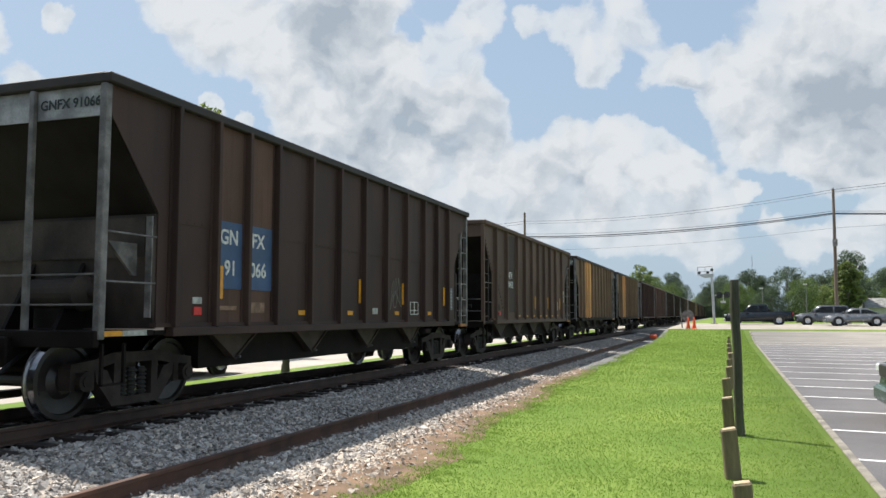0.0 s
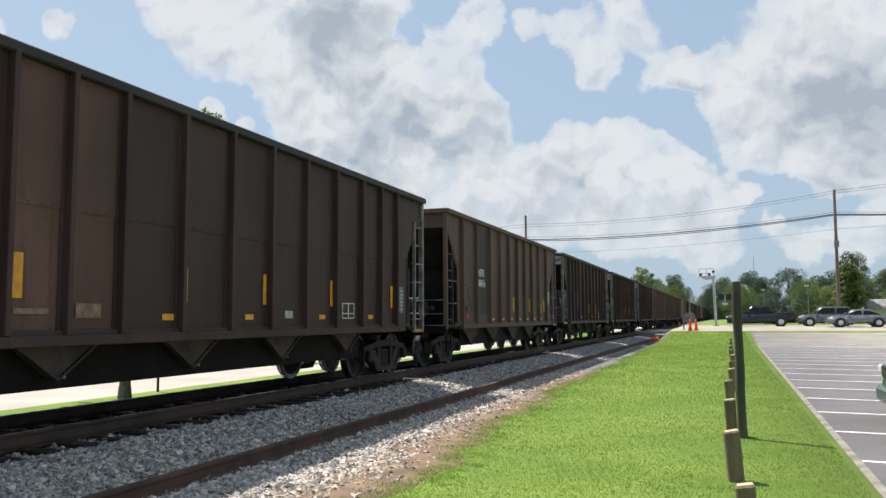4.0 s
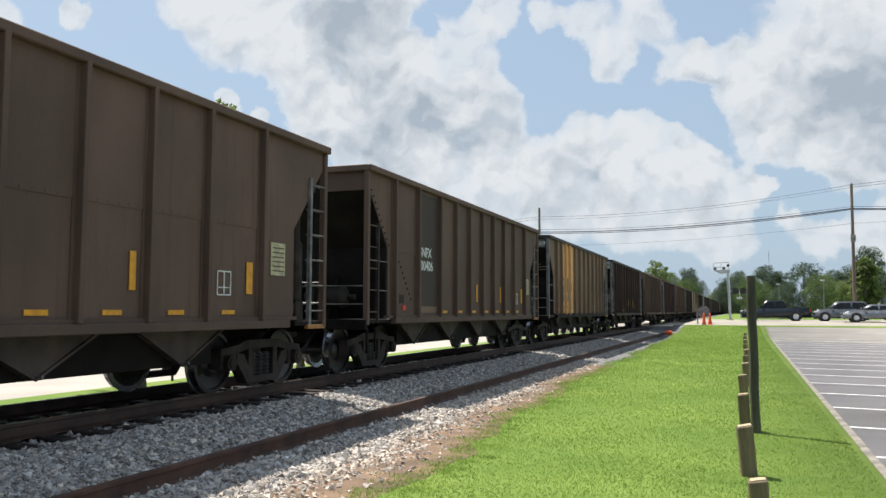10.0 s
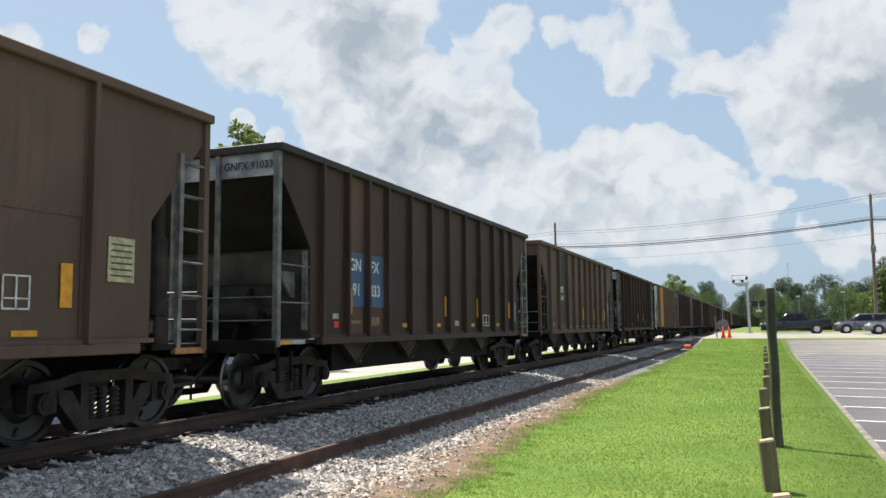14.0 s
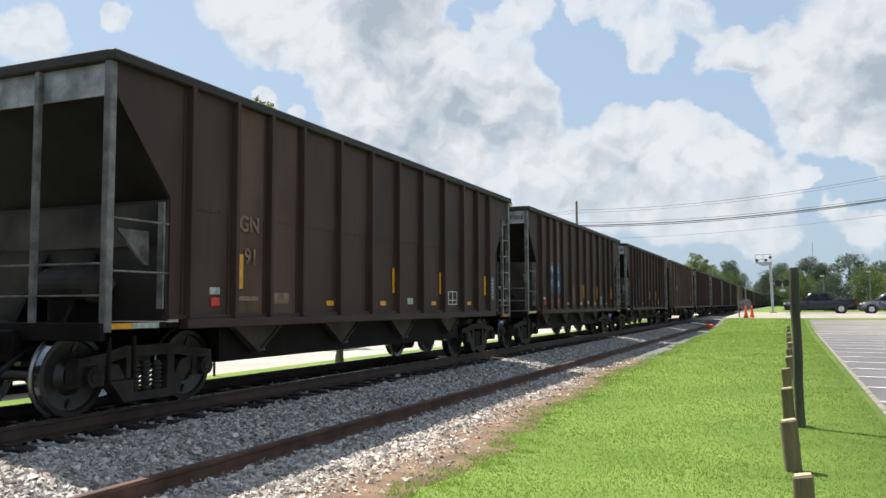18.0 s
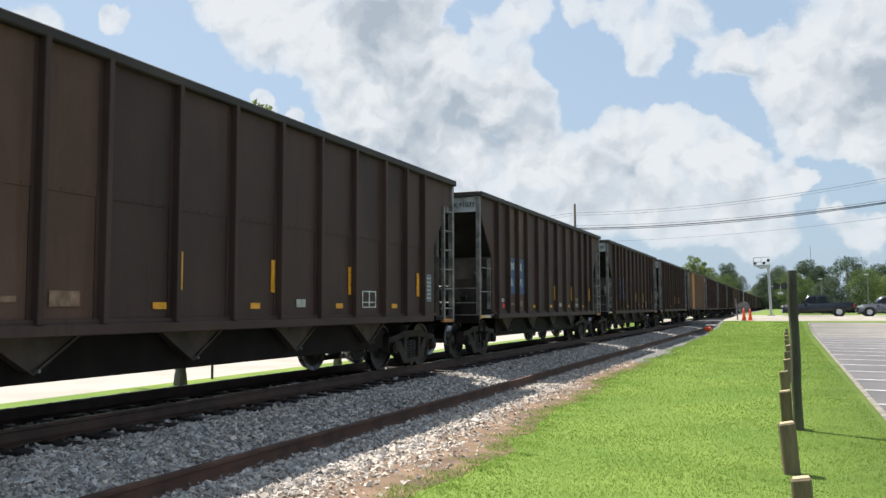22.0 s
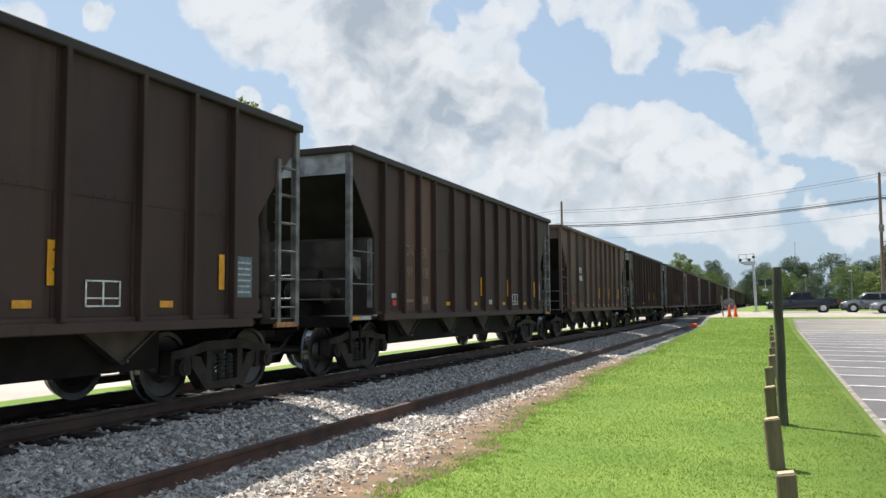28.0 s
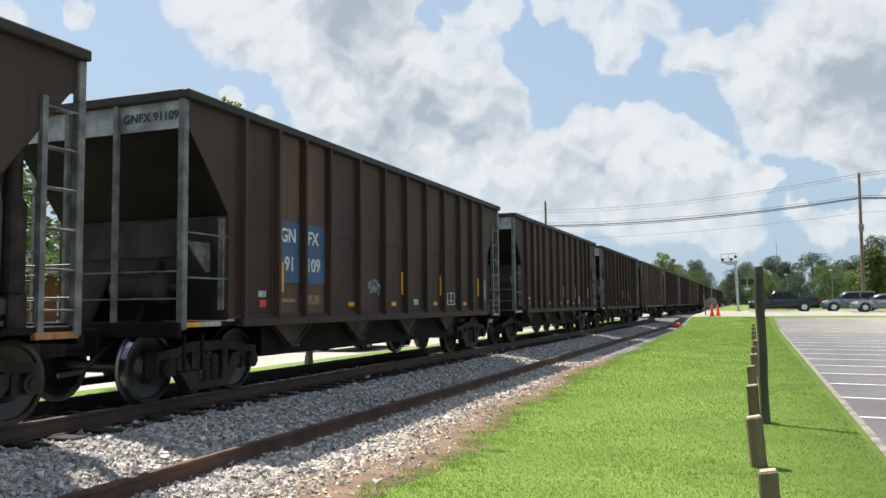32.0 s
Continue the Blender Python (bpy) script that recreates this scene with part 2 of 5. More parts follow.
YELLOW_TAN = surface("faded_yellow_paint", rgb(0.72, 0.40, 0.185), 0.7, amount=0.10, scale=0.8, fine=32, spread=0.10, stretch=(1, 1, 0.6), each=0.05, spec=0.3, streak=rgb(0.55, 0.29, 0.125))
TAUPE = surface("taupe_car_paint", rgb(0.125, 0.080, 0.062), 0.72, amount=0.12, scale=0.8, fine=32, spread=0.18, stretch=(1, 1, 0.6), each=0.08, spec=0.3, streak=rgb(0.095, 0.058, 0.042))
PANEL = surface("repainted_panel", rgb(0.068, 0.049, 0.041), 0.72, amount=0.15, scale=0.9, fine=32, spread=0.2, stretch=(1, 1, 0.5), spec=0.3)
DARKBOX = surface("dark_patch_paint", rgb(0.036, 0.029, 0.025), 0.7, scale=1.0, spec=0.2)
BLUE = surface("blue_patch_paint", rgb(0.045, 0.09, 0.19), 0.5, scale=2, spread=0.2)
SLATE = surface("slate_patch_paint", rgb(0.105, 0.107, 0.108), 0.55, scale=2, spread=0.2)
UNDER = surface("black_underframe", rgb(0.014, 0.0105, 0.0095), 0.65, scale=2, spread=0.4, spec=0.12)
# car ends: near-black base, lowered until the end sheets came out deep enough
NEARBLACK = surface("near_black_sheet", rgb(0.014, 0.0098, 0.0088), 0.7, scale=1.5, spread=0.5, second=rgb(0.018, 0.016, 0.015), spec=0.15)
STEEL = surface("worn_galvanised_steel", rgb(0.17, 0.16, 0.158), 0.55, metal=0.1, scale=5, spread=0.4)
DUSTY = surface("dusty_grey_paint", rgb(0.20, 0.20, 0.19), 0.7, scale=3, spread=0.4)
TRUCK = surface("grimy_cast_steel", rgb(0.040, 0.031, 0.028), 0.6, metal=0.0, scale=4, spread=0.4, spec=0.15)
WHEEL = surface("wheel_face_steel", rgb(0.030, 0.025, 0.024), 0.38, metal=0.0, scale=5, spread=0.4, spec=0.5)
TREAD = surface("polished_wheel_tread", rgb(0.30, 0.30, 0.32), 0.24, metal=1.0, scale=5, spread=0.1, bump=0.03)
REFLECT = surface("amber_reflector_tape", rgb(0.75, 0.33, 0.015), 0.4, scale=10, spread=0.12)
WHITE = surface("white_stencil_paint", rgb(0.68, 0.68, 0.66), 0.6, scale=12, spread=0.25)
PALE = surface("pale_placard", rgb(0.42, 0.43, 0.40), 0.5, scale=12, spread=0.25)
CYAN = surface("blue_grey_placard", rgb(0.12, 0.155, 0.195), 0.5, scale=12, spread=0.25)
RED = surface("red_marker", rgb(0.65, 0.03, 0.025), 0.4, scale=12, spread=0.15)
GRAFFITI = surface("dull_grey_spray_paint", rgb(0.23, 0.23, 0.2), 0.7, scale=14, spread=0.3)
RAIL = surface("rusty_rail_steel", rgb(0.062, 0.034, 0.024), 0.65, scale=3, spread=0.35, fine=80)
RAILTOP = surface("worn_rail_head", rgb(0.34, 0.31, 0.29), 0.28, metal=0.9, scale=3, spread=0.2, bump=0.05)
RUST = surface("orange_rail_rust", rgb(0.085, 0.042, 0.028), 0.8, scale=3, spread=0.35, fine=80)
TIE = surface("creosote_tie", rgb(0.03, 0.021, 0.017), 0.85, scale=5, spread=0.4, each=0.25)
STONE = surface("ballast_stone", rgb(0.405, 0.378, 0.352), 0.85, scale=9, fine=50, spread=0.25, island=0.5, bump=0.4, spec=0.2)
TANSTONE = surface("tan_ballast_stone", rgb(0.48, 0.415, 0.35), 0.85, scale=9, fine=50, spread=0.25, island=0.55, bump=0.4, spec=0.2)
BALLAST = surface("ballast_bed", rgb(0.15, 0.145, 0.14), 0.9, scale=14, fine=45, spread=0.5, bump=1.0)
DIRT = surface("sandy_dirt", rgb(0.165, 0.105, 0.064), 0.95, scale=2.2, fine=60, spread=0.35, bump=0.8)
LAWN = surface("lawn_soil", rgb(0.138, 0.218, 0.043), 0.9, scale=0.5, fine=40, spread=0.14, bump=0.4, amount=0.25, spec=0.1, second=rgb(0.175, 0.24, 0.054))
BLADE = surface("grass_blade", rgb(0.20, 0.308, 0.062), 0.8, scale=0.7, fine=9, spread=0.14, island=0.13, bump=0, spec=0.1, thin=0.62, second=rgb(0.225, 0.325, 0.07))
ASPHALT = surface("sealed_asphalt", rgb(0.195, 0.18, 0.178), 0.85, scale=0.5, fine=120, spread=0.15, bump=0.5)
PAVE = surface("pale_concrete_road", rgb(0.30, 0.27, 0.225), 0.85, scale=0.5, fine=60, spread=0.12, bump=0.3)
KERB = surface("kerb_concrete", rgb(0.20, 0.18, 0.15), 0.85, scale=2.2, fine=80, spread=0.4)
STRIPE = surface("white_road_paint", rgb(0.74, 0.73, 0.71), 0.7, scale=5, fine=90, spread=0.15)
TIMBER = surface("weathered_timber", rgb(0.16, 0.125, 0.075), 0.85, scale=4, fine=40, spread=0.35, stretch=(1, 1, 0.15), bump=0.6)
CUTEND = surface("sawn_timber_end", rgb(0.42, 0.33, 0.20), 0.8, scale=20, fine=70, spread=0.2)
MOSSPOST = surface("mossy_old_post", rgb(0.075, 0.075, 0.05), 0.9, scale=4, fine=50, spread=0.4, stretch=(1, 1, 0.2), bump=0.6)
POLE = surface("utility_pole_wood", rgb(0.165, 0.125, 0.10), 0.85, scale=2, fine=40, spread=0.25, stretch=(1, 1, 0.1))
WIRE = surface("black_cable", rgb(0.03, 0.03, 0.035), 0.6, scale=2)
BARK = surface("grey_bark", rgb(0.13, 0.115, 0.10), 0.9, scale=5, fine=40, spread=0.35, stretch=(1, 1, 0.25), bump=0.8)
LEAF = surface("green_leaves", rgb(0.125, 0.178, 0.06), 0.6, scale=0.25, fine=4, spread=0.3, island=0.35, bump=0, thin=0.35, spec=0.2)
LEAF_DARK = surface("dark_pine_leaves", rgb(0.088, 0.122, 0.076), 0.65, scale=0.25, fine=4, spread=0.3, island=0.35, bump=0, thin=0.3, spec=0.2)
LEAF_LITE = surface("light_leaves", rgb(0.17, 0.215, 0.075), 0.6, scale=0.25, fine=4, spread=0.3, island=0.35, bump=0, thin=0.4, spec=0.2)
ALU = surface("aluminium_mast", rgb(0.55, 0.56, 0.57), 0.4, metal=0.6, scale=4, spread=0.12)
BLACK = surface("matt_black_enamel", rgb(0.02, 0.02, 0.02), 0.5, scale=4)
CONE = surface("orange_cone_rubber", rgb(0.85, 0.10, 0.025), 0.5, scale=8, spread=0.1)
NAVY = surface("navy_truck_paint", rgb(0.012, 0.016, 0.022), 0.22, scale=2, spread=0.1, bump=0)
SUVGREY = surface("graphite_suv_paint", rgb(0.11, 0.12, 0.135), 0.25, metal=0.4, scale=2, spread=0.1, bump=0)
SEDANGREY = surface("silver_sedan_paint", rgb(0.19, 0.20, 0.215), 0.25, metal=0.5, scale=2, spread=0.1, bump=0)
CARWHITE = surface("white_car_paint", rgb(0.75, 0.76, 0.77), 0.25, scale=2, spread=0.05, bump=0)
CARGREEN = surface("dark_green_car_paint", rgb(0.012, 0.05, 0.03), 0.2, scale=2, spread=0.1, bump=0)
GLASS = surface("tinted_car_glass", rgb(0.03, 0.035, 0.04), 0.06, scale=2, spread=0.1, bump=0)
TYRE = surface("tyre_rubber", rgb(0.02, 0.02, 0.02), 0.85, scale=10, spread=0.2)
RIM = surface("alloy_rim", rgb(0.55, 0.56, 0.58), 0.3, metal=0.8, scale=6, spread=0.1)
TAIL = surface("red_tail_lamp", rgb(0.5, 0.015, 0.012), 0.2, scale=6, spread=0.1)
LAMP = surface("clear_headlamp", rgb(0.6, 0.62, 0.65), 0.15, scale=6, spread=0.1)
BRICKRED = surface("red_brick", rgb(0.26, 0.09, 0.055), 0.85, scale=6, spread=0.25, fine=40)


# ---------------------------------------------------------------- mesh helpers
def mesh_of(bm, name):
    me = bpy.data.meshes.new(name)
    bm.to_mesh(me)
    bm.free()
    return me


def part(name, bm, material, parent, label="", smooth=False):
    """Links a bmesh as one mesh object under a thing or part."""
    me = mesh_of(bm, name)
    for m in (material if isinstance(material, (list, tuple)) else [material]):
        me.materials.append(m)
    if smooth:
        me.shade_smooth()
    ob = new(name, me)
    ob.parent = parent
    if label:
        ob["label"] = label
    return ob


def like(ob, x=0, y=0, z=0, rx=0, ry=0, rz=0):
    """A repeat of a part on the same mesh, moved in its thing's space."""
    o = ob.copy()
    scene.collection.objects.link(o)
    o.matrix_basis = pose(x, y, z, rx, ry, rz) @ ob.matrix_basis
    return o


def thing(name, label, category, m=None, group="", kind=""):
    ob = tagged(new(name), label, category, group, kind)
    ob.empty_display_size = 0.2
    if m is not None:
        ob.matrix_basis = m
    return ob


def box(bm, x0, x1, y0, y1, z0, z1, bevel=0.0, mi=0):
    vs = [bm.verts.new((x, y, z)) for z in (z0, z1) for y in (y0, y1) for x in (x0, x1)]
    fs = [bm.faces.new([vs[i] for i in q]) for q in ((0, 2, 3, 1), (4, 5, 7, 6), (0, 1, 5, 4), (2, 6, 7, 3), (0, 4, 6, 2), (1, 3, 7, 5))]
    for f in fs:
        f.material_index = mi
    if bevel:
        es = list({e for f in fs for e in f.edges})
        bmesh.ops.bevel(bm, geom=es, offset=bevel, segments=1, affect="EDGES", profile=0.5)
    return bm


def prism(bm, poly, axis, a, b, mi=0):
    """Extrudes a polygon of 2D points along an axis from a to b. x: points are (y, z); y: (x, z); z: (x, y)."""
    def at(p, d):
        return {"x": (d, p[0], p[1]), "y": (p[0], d, p[1]), "z": (p[0], p[1], d)}[axis]
    lo = [bm.verts.new(at(p, a)) for p in poly]
    hi = [bm.verts.new(at(p, b)) for p in poly]
    fs = [bm.faces.new(lo[::-1]), bm.faces.new(hi)]
    n = len(poly)
    for i in range(n):
        fs.append(bm.faces.new((lo[i], lo[(i + 1) % n], hi[(i + 1) % n], hi[i])))
    for f in fs:
        f.material_index = mi
    bmesh.ops.recalc_face_normals(bm, faces=fs)
    return bm


def rod(bm, p, q, r, seg=8, r2=None, mi=0):
    """A round bar from p to q, tapering to r2."""
    p, q = Vector(p), Vector(q)
    d = q - p
    m = Matrix.Translation((p + q) / 2) @ d.to_track_quat("Z", "Y").to_matrix().to_4x4()
    got = bmesh.ops.create_cone(bm, cap_ends=True, cap_tris=False, segments=seg, radius1=r, radius2=r if r2 is None else r2,
                                depth=d.length, matrix=m)
    for v in got["verts"]:
        for f in v.link_faces:
            f.material_index = mi
    return bm


def lathe(bm, profile, axis="z", seg=24, centre=(0, 0, 0), mi=0):
    """Turns a profile of (radius, along) points round an axis."""
    rings = []
    c = Vector(centre)
    for r, a in profile:
        ring = []
        for i in range(seg):
            u = 2 * math.pi * i / seg
            s, t = r * math.cos(u), r * math.sin(u)
            ring.append(bm.verts.new(c + Vector({"x": (a, s, t), "y": (s, a, t), "z": (s, t, a)}[axis])))
        rings.append(ring)
    fs = []
    for u, v in zip(rings, rings[1:]):
        for i in range(seg):
            fs.append(bm.faces.new((u[i], u[(i + 1) % seg], v[(i + 1) % seg], v[i])))
    for ring in (rings[0], rings[-1]):
        fs.append(bm.faces.new(ring))
    for f in fs:
        f.material_index = mi
    bmesh.ops.recalc_face_normals(bm, faces=fs)
    return bm


LETTERS = {}


def cut_letters(words, size):
    """The mesh of a line of letters, cut once."""
    if (words, size) not in LETTERS:
        cu = bpy.data.curves.new("lettering", "FONT")
        cu.body, cu.size, cu.extrude, cu.resolution_u, cu.offset = words, size, 0.001, 3, size * 0.022
        tmp = bpy.data.objects.new("lettering", cu)
        scene.collection.objects.link(tmp)
        me = bpy.data.meshes.new_from_object(tmp.evaluated_get(bpy.context.evaluated_depsgraph_get()))
        bpy.data.objects.remove(tmp)
        bpy.data.curves.remove(cu)
        me.name = "lettering"
        me.materials.clear()
        me.materials.append(WHITE)
        LETTERS[words, size] = me
    return LETTERS[words, size]


def lettering(words, size, parent, place, label=""):
    """Flat letters with a little thickness, in the parent's space."""
    ob = new("lettering", cut_letters(words, size))
    ob.parent = parent
    ob.matrix_basis = place
    if label:
        ob["label"] = label
    return ob


B = bmesh.new

# the train, car by car: kind and number
TRAIN = [("A", "074"), ("A", "066"), ("C", "412"), ("B", "117"), ("B", "115"), ("A", ""), ("C", "416"), ("A", "079"), ("A", "044"), ("A", "030"),
         ("C", "401"), ("C", "404"), ("C", "406"), ("B", "119"), ("A", "082"), ("C", "420"), ("A", "033"), ("C", "411"), ("A", ""), ("B", "114"),
         ("A", ""), ("A", "016"), ("A", "020"), ("C", "419"), ("A", ""), ("A", "071"), ("A", "091"), ("A", "067"), ("B", "118"), ("A", ""),
         ("A", "100"), ("A", ""), ("C", "405"), ("A", ""), ("A", "110"), ("A", "109"), ("A", ""), ("A", ""), ("C", ""), ("A", ""),
         ("A", ""), ("C", ""), ("A", ""), ("A", ""), ("A", ""), ("C", ""), ("A", ""), ("A", ""), ("A", "")]
for _kind, _number in TRAIN:
    if _number and _kind == "C":
        cut_letters("200" + _number, 0.30)
    elif _number:
        cut_letters(_number, 0.30)
        cut_letters("GNFX 91" + _number, 0.165)
for _words in ("GN", "FX", "91", "108", "GNFX"):
    cut_letters(_words, 0.30)
for _words in ("DO NOT", "HUMP"):
    cut_letters(_words, 0.15)


# ---------------------------------------------------------------- plan
TRACK_X, RAIL_Z = -8.2, 0.42
PITCH, CAR_L = 15.294, 13.7
ROAD_Y0, ROAD_Y1, ROAD_Z = 68.0, 90.0, 0.78


def smooth(a, b, v):
    v = min(1, max(0, (v - a) / (b - a)))
    return v * v * (3 - 2 * v)


def dirt_edge(y):
    return -3.2 - 0.75 * smooth(4, 22, y) - 0.5 * smooth(22, 60, y) + 0.10 * math.sin(y * 0.9) + 0.06 * math.sin(y * 2.3 + 1)


def kerb_x(y):
    return 1.22 + 0.0053 * y


def rise(y):
    return ROAD_Z * smooth(48, 80, y)


def build_ground():
    ys = [-1500, -300, -80, -30, -10, -4] + [0.75 * i for i in range(0, 60)] + [46 + 2 * i for i in range(0, 11)] + [67.9, 68.1, 71, 74, 77, 80, 89.9, 90.1, 95, 104, 115, 140, 200, 400, 900, 2500]
    bm = B()
    rows = []
    for y in ys:
        k, d, r = kerb_x(y), dirt_edge(max(0, min(70, y))), rise(y)
        tz = min(r, 0.2)
        row = [(-2500, 0.5), (-300, 0.2), (-60, 0.0), (-24.5, 0.0), (-12.75, 0.0), (-11.0, 0.02), (-10.3, 0.16), (-9.75, 0.2), (TRACK_X - .4, 0.21), (TRACK_X + .4, 0.21),
               (-6.75, 0.2), (-6.1, 0.13), (-5.6, 0.04), (-4.9, 0.02), (d - 0.8, 0.02 + r), (d + 0.24 + 0.10 * math.sin(y * 3.7), 0.0 + r), (d + 1.2, 0.0 + r), (-1.0, 0.0 + r), (k + 0.03, 0.0 + r),
               (k + 0.06, -0.1 + r), (k + 12, -0.12 + r), (k + 40, -0.1 + r), (120, 0.0 + r), (400, 0.5), (2500, 1.0)]
        if ROAD_Y0 <= y <= ROAD_Y1:
            row = [(x, 0.40 if -12 < x < -4.5 else r if abs(x) < 200 else z) for x, z in row]
        rows.append([bm.verts.new((x, y, z)) for x, z in row])
    for j in range(len(ys) - 1):
        ym = (ys[j] + ys[j + 1]) / 2
        road = ROAD_Y0 < ym < ROAD_Y1
        for i in range(len(rows[0]) - 1):
            f = bm.faces.new((rows[j][i], rows[j][i + 1], rows[j + 1][i + 1], rows[j + 1][i]))
            mi = 0
            if i == 3:
                mi = 6
            elif 6 <= i <= 12:
                mi = 1
            elif i == 13:
                mi = 1
            elif i == 14:
                mi = 2 if ym < 25 else 1
            elif 18 <= i <= 20 and -40 < ym < ROAD_Y0:
                mi = 4 if ym < 50 else 5
            if road and 3 <= i <= 22:
                mi = 3
            f.material_index = mi
            f.smooth = True
    me = mesh_of(bm, "ground")
    for m in (LAWN, BALLAST, DIRT, PAVE, ASPHALT, WORNLOT, STREETPAVE):
        me.materials.append(m)
    ob = new("ground", me)
    tagged(ob, "flat lawn, ballast, dirt and asphalt ground", "ground", kind="structure")


def build_track():
    track = thing("main_track", "railway track with worn rusty rails on dark ties", "railway track", kind="structure")
    profile = [(-0.075, -0.18), (0.075, -0.18), (0.075, -0.165), (0.012, -0.14), (0.012, -0.045), (0.036, -0.035), (0.036, -0.004), (0.03, 0.0),
               (-0.03, 0.0), (-0.036, -0.004), (-0.036, -0.035), (-0.012, -0.045), (-0.012, -0.14), (-0.075, -0.165)]
    for s in (-1, 1):
        bm = prism(B(), [(TRACK_X + s * 0.755 + u, RAIL_Z + v) for u, v in profile], "y", -300, 900)
        r = part("rail", bm, RAIL, track, "rusty rail with polished head")
        bm = box(B(), TRACK_X + s * 0.755 - 0.026, TRACK_X + s * 0.755 + 0.026, -300, 900, RAIL_Z - 0.001, RAIL_Z + 0.003)
        part("rail_head", bm, RAILTOP, r)
    random.seed(4)
    tie = None
    for i in range(150):
        y = -6 + i * 0.52
        if ROAD_Y0 - 1 < y:
            break
        if tie is None:
            bm = box(B(), -1.3, 1.3, -0.11, 0.11, -0.18, 0, 0.012)
            tie = part("tie", bm, TIE, track)
            tie.matrix_basis = pose(TRACK_X, y, RAIL_Z - 0.18)
        else:
            o = tie.copy()
            scene.collection.objects.link(o)
            o.matrix_basis = pose(TRACK_X + random.uniform(-0.05, 0.08), y + random.uniform(-0.03, 0.03), RAIL_Z - 0.18 + random.uniform(-0.012, 0.01), 0, 0, random.uniform(-1.2, 1.2))
    # tie plates under the near rail
    plate = None
    for i in range(80):
        y = -6 + i * 0.52
        if plate is None:
            plate = part("tie_plate", box(B(), -0.16, 0.16, -0.09, 0.09, 0, 0.014), RAIL, track)
            plate.matrix_basis = pose(TRACK_X + 0.755, y, RAIL_Z - 0.178)
        else:
            o = plate.copy()
            scene.collection.objects.link(o)
            o.matrix_basis = pose(TRACK_X + 0.755, y, RAIL_Z - 0.178)
    # one spare rail laid out on the shoulder
    spare = thing("spare_rail", "long rusty spare rail lying on ballast", "rail")
    z = 0.205
    for k in range(7):                    # lengths laid end to end
        bm = B()
        prev = None
        for i in range(9):
            y = -12 + k * 11.7 + i * 1.4612
            x = -5.06 + 0.012 * math.sin(y * 0.5) + 0.02 * math.sin(y * 0.13 + 1)
            ring = [bm.verts.new((x + u, y, z + v)) for u, v in profile]
            if prev:
                n = len(ring)
                for g in range(n):
                    bm.faces.new((prev[g], prev[(g + 1) % n], ring[(g + 1) % n], ring[g]))
            else:
                bm.faces.new(ring)
            prev = ring
        bm.faces.new(prev[::-1])
        bmesh.ops.recalc_face_normals(bm, faces=bm.faces)
        part("rail_length", bm, RUST, spare)


def stones(name, count, area, size, seed, mat, label, cat, zf):
    """Broken stone strewn over an area: many small chipped blocks in one mesh."""
    rng = np.random.default_rng(seed)
    base = np.array([(1, 0, 0), (-1, 0, 0), (0, 1, 0), (0, -1, 0), (0, 0, 1), (0, 0, -1)], float)
    tri = np.array([(0, 2, 4), (2, 1, 4), (1, 3, 4), (3, 0, 4), (2, 0, 5), (1, 2, 5), (3, 1, 5), (0, 3, 5)])
    x, y = area(rng, count)
    n = len(x)
    z = np.array([zf(a, b) for a, b in zip(x, y)])
    s = np.clip(rng.lognormal(-0.1, 0.35, n), 0.4, 2.1) * size
    v = base[None] * (s[:, None] * rng.uniform(0.6, 1.35, (n, 3)) * np.array([1.15, 1.0, 0.7]))[:, None, :] + rng.normal(0, 0.22, (n, 6, 3)) * s[:, None, None]
    a = rng.uniform(0, 6.28, n)
    b = rng.uniform(-0.9, 0.9, n)
    ca, sa, cb, sb = np.cos(a), np.sin(a), np.cos(b), np.sin(b)
    v = np.stack([v[..., 0] * cb[:, None] + v[..., 2] * sb[:, None], v[..., 1], -v[..., 0] * sb[:, None] + v[..., 2] * cb[:, None]], -1)
    v = np.stack([v[..., 0] * ca[:, None] - v[..., 1] * sa[:, None], v[..., 0] * sa[:, None] + v[..., 1] * ca[:, None], v[..., 2]], -1)
    v += np.stack([x, y, z + s * rng.uniform(-0.1, 0.45, n)], -1)[:, None, :]
    f = (tri[None] + 6 * np.arange(n)[:, None, None]).reshape(-1, 3)
    me = bpy.data.meshes.new(name)
    me.from_pydata(v.reshape(-1, 3), [], f)
    me.materials.append(mat)
    tagged(new(name, me), label, cat, kind="stuff")


def bed_z(x, y):
    pts = [(-10.3, 0.16), (-9.75, 0.2), (-6.75, 0.2), (-6.1, 0.13), (-5.6, 0.04), (-4.9, 0.02), (-3.0, 0.0), (5, 0)]
    for (a, za), (b, zb) in zip(pts, pts[1:]):
        if a <= x <= b:
            return za + (zb - za) * (x - a) / (b - a)
    return 0.0


def far_spread(rng, count, y0, y1, power):
    """Distances crowded towards the near end."""
    u = rng.uniform(0, 1, count)
    return y0 * (y1 / y0) ** (u ** power)


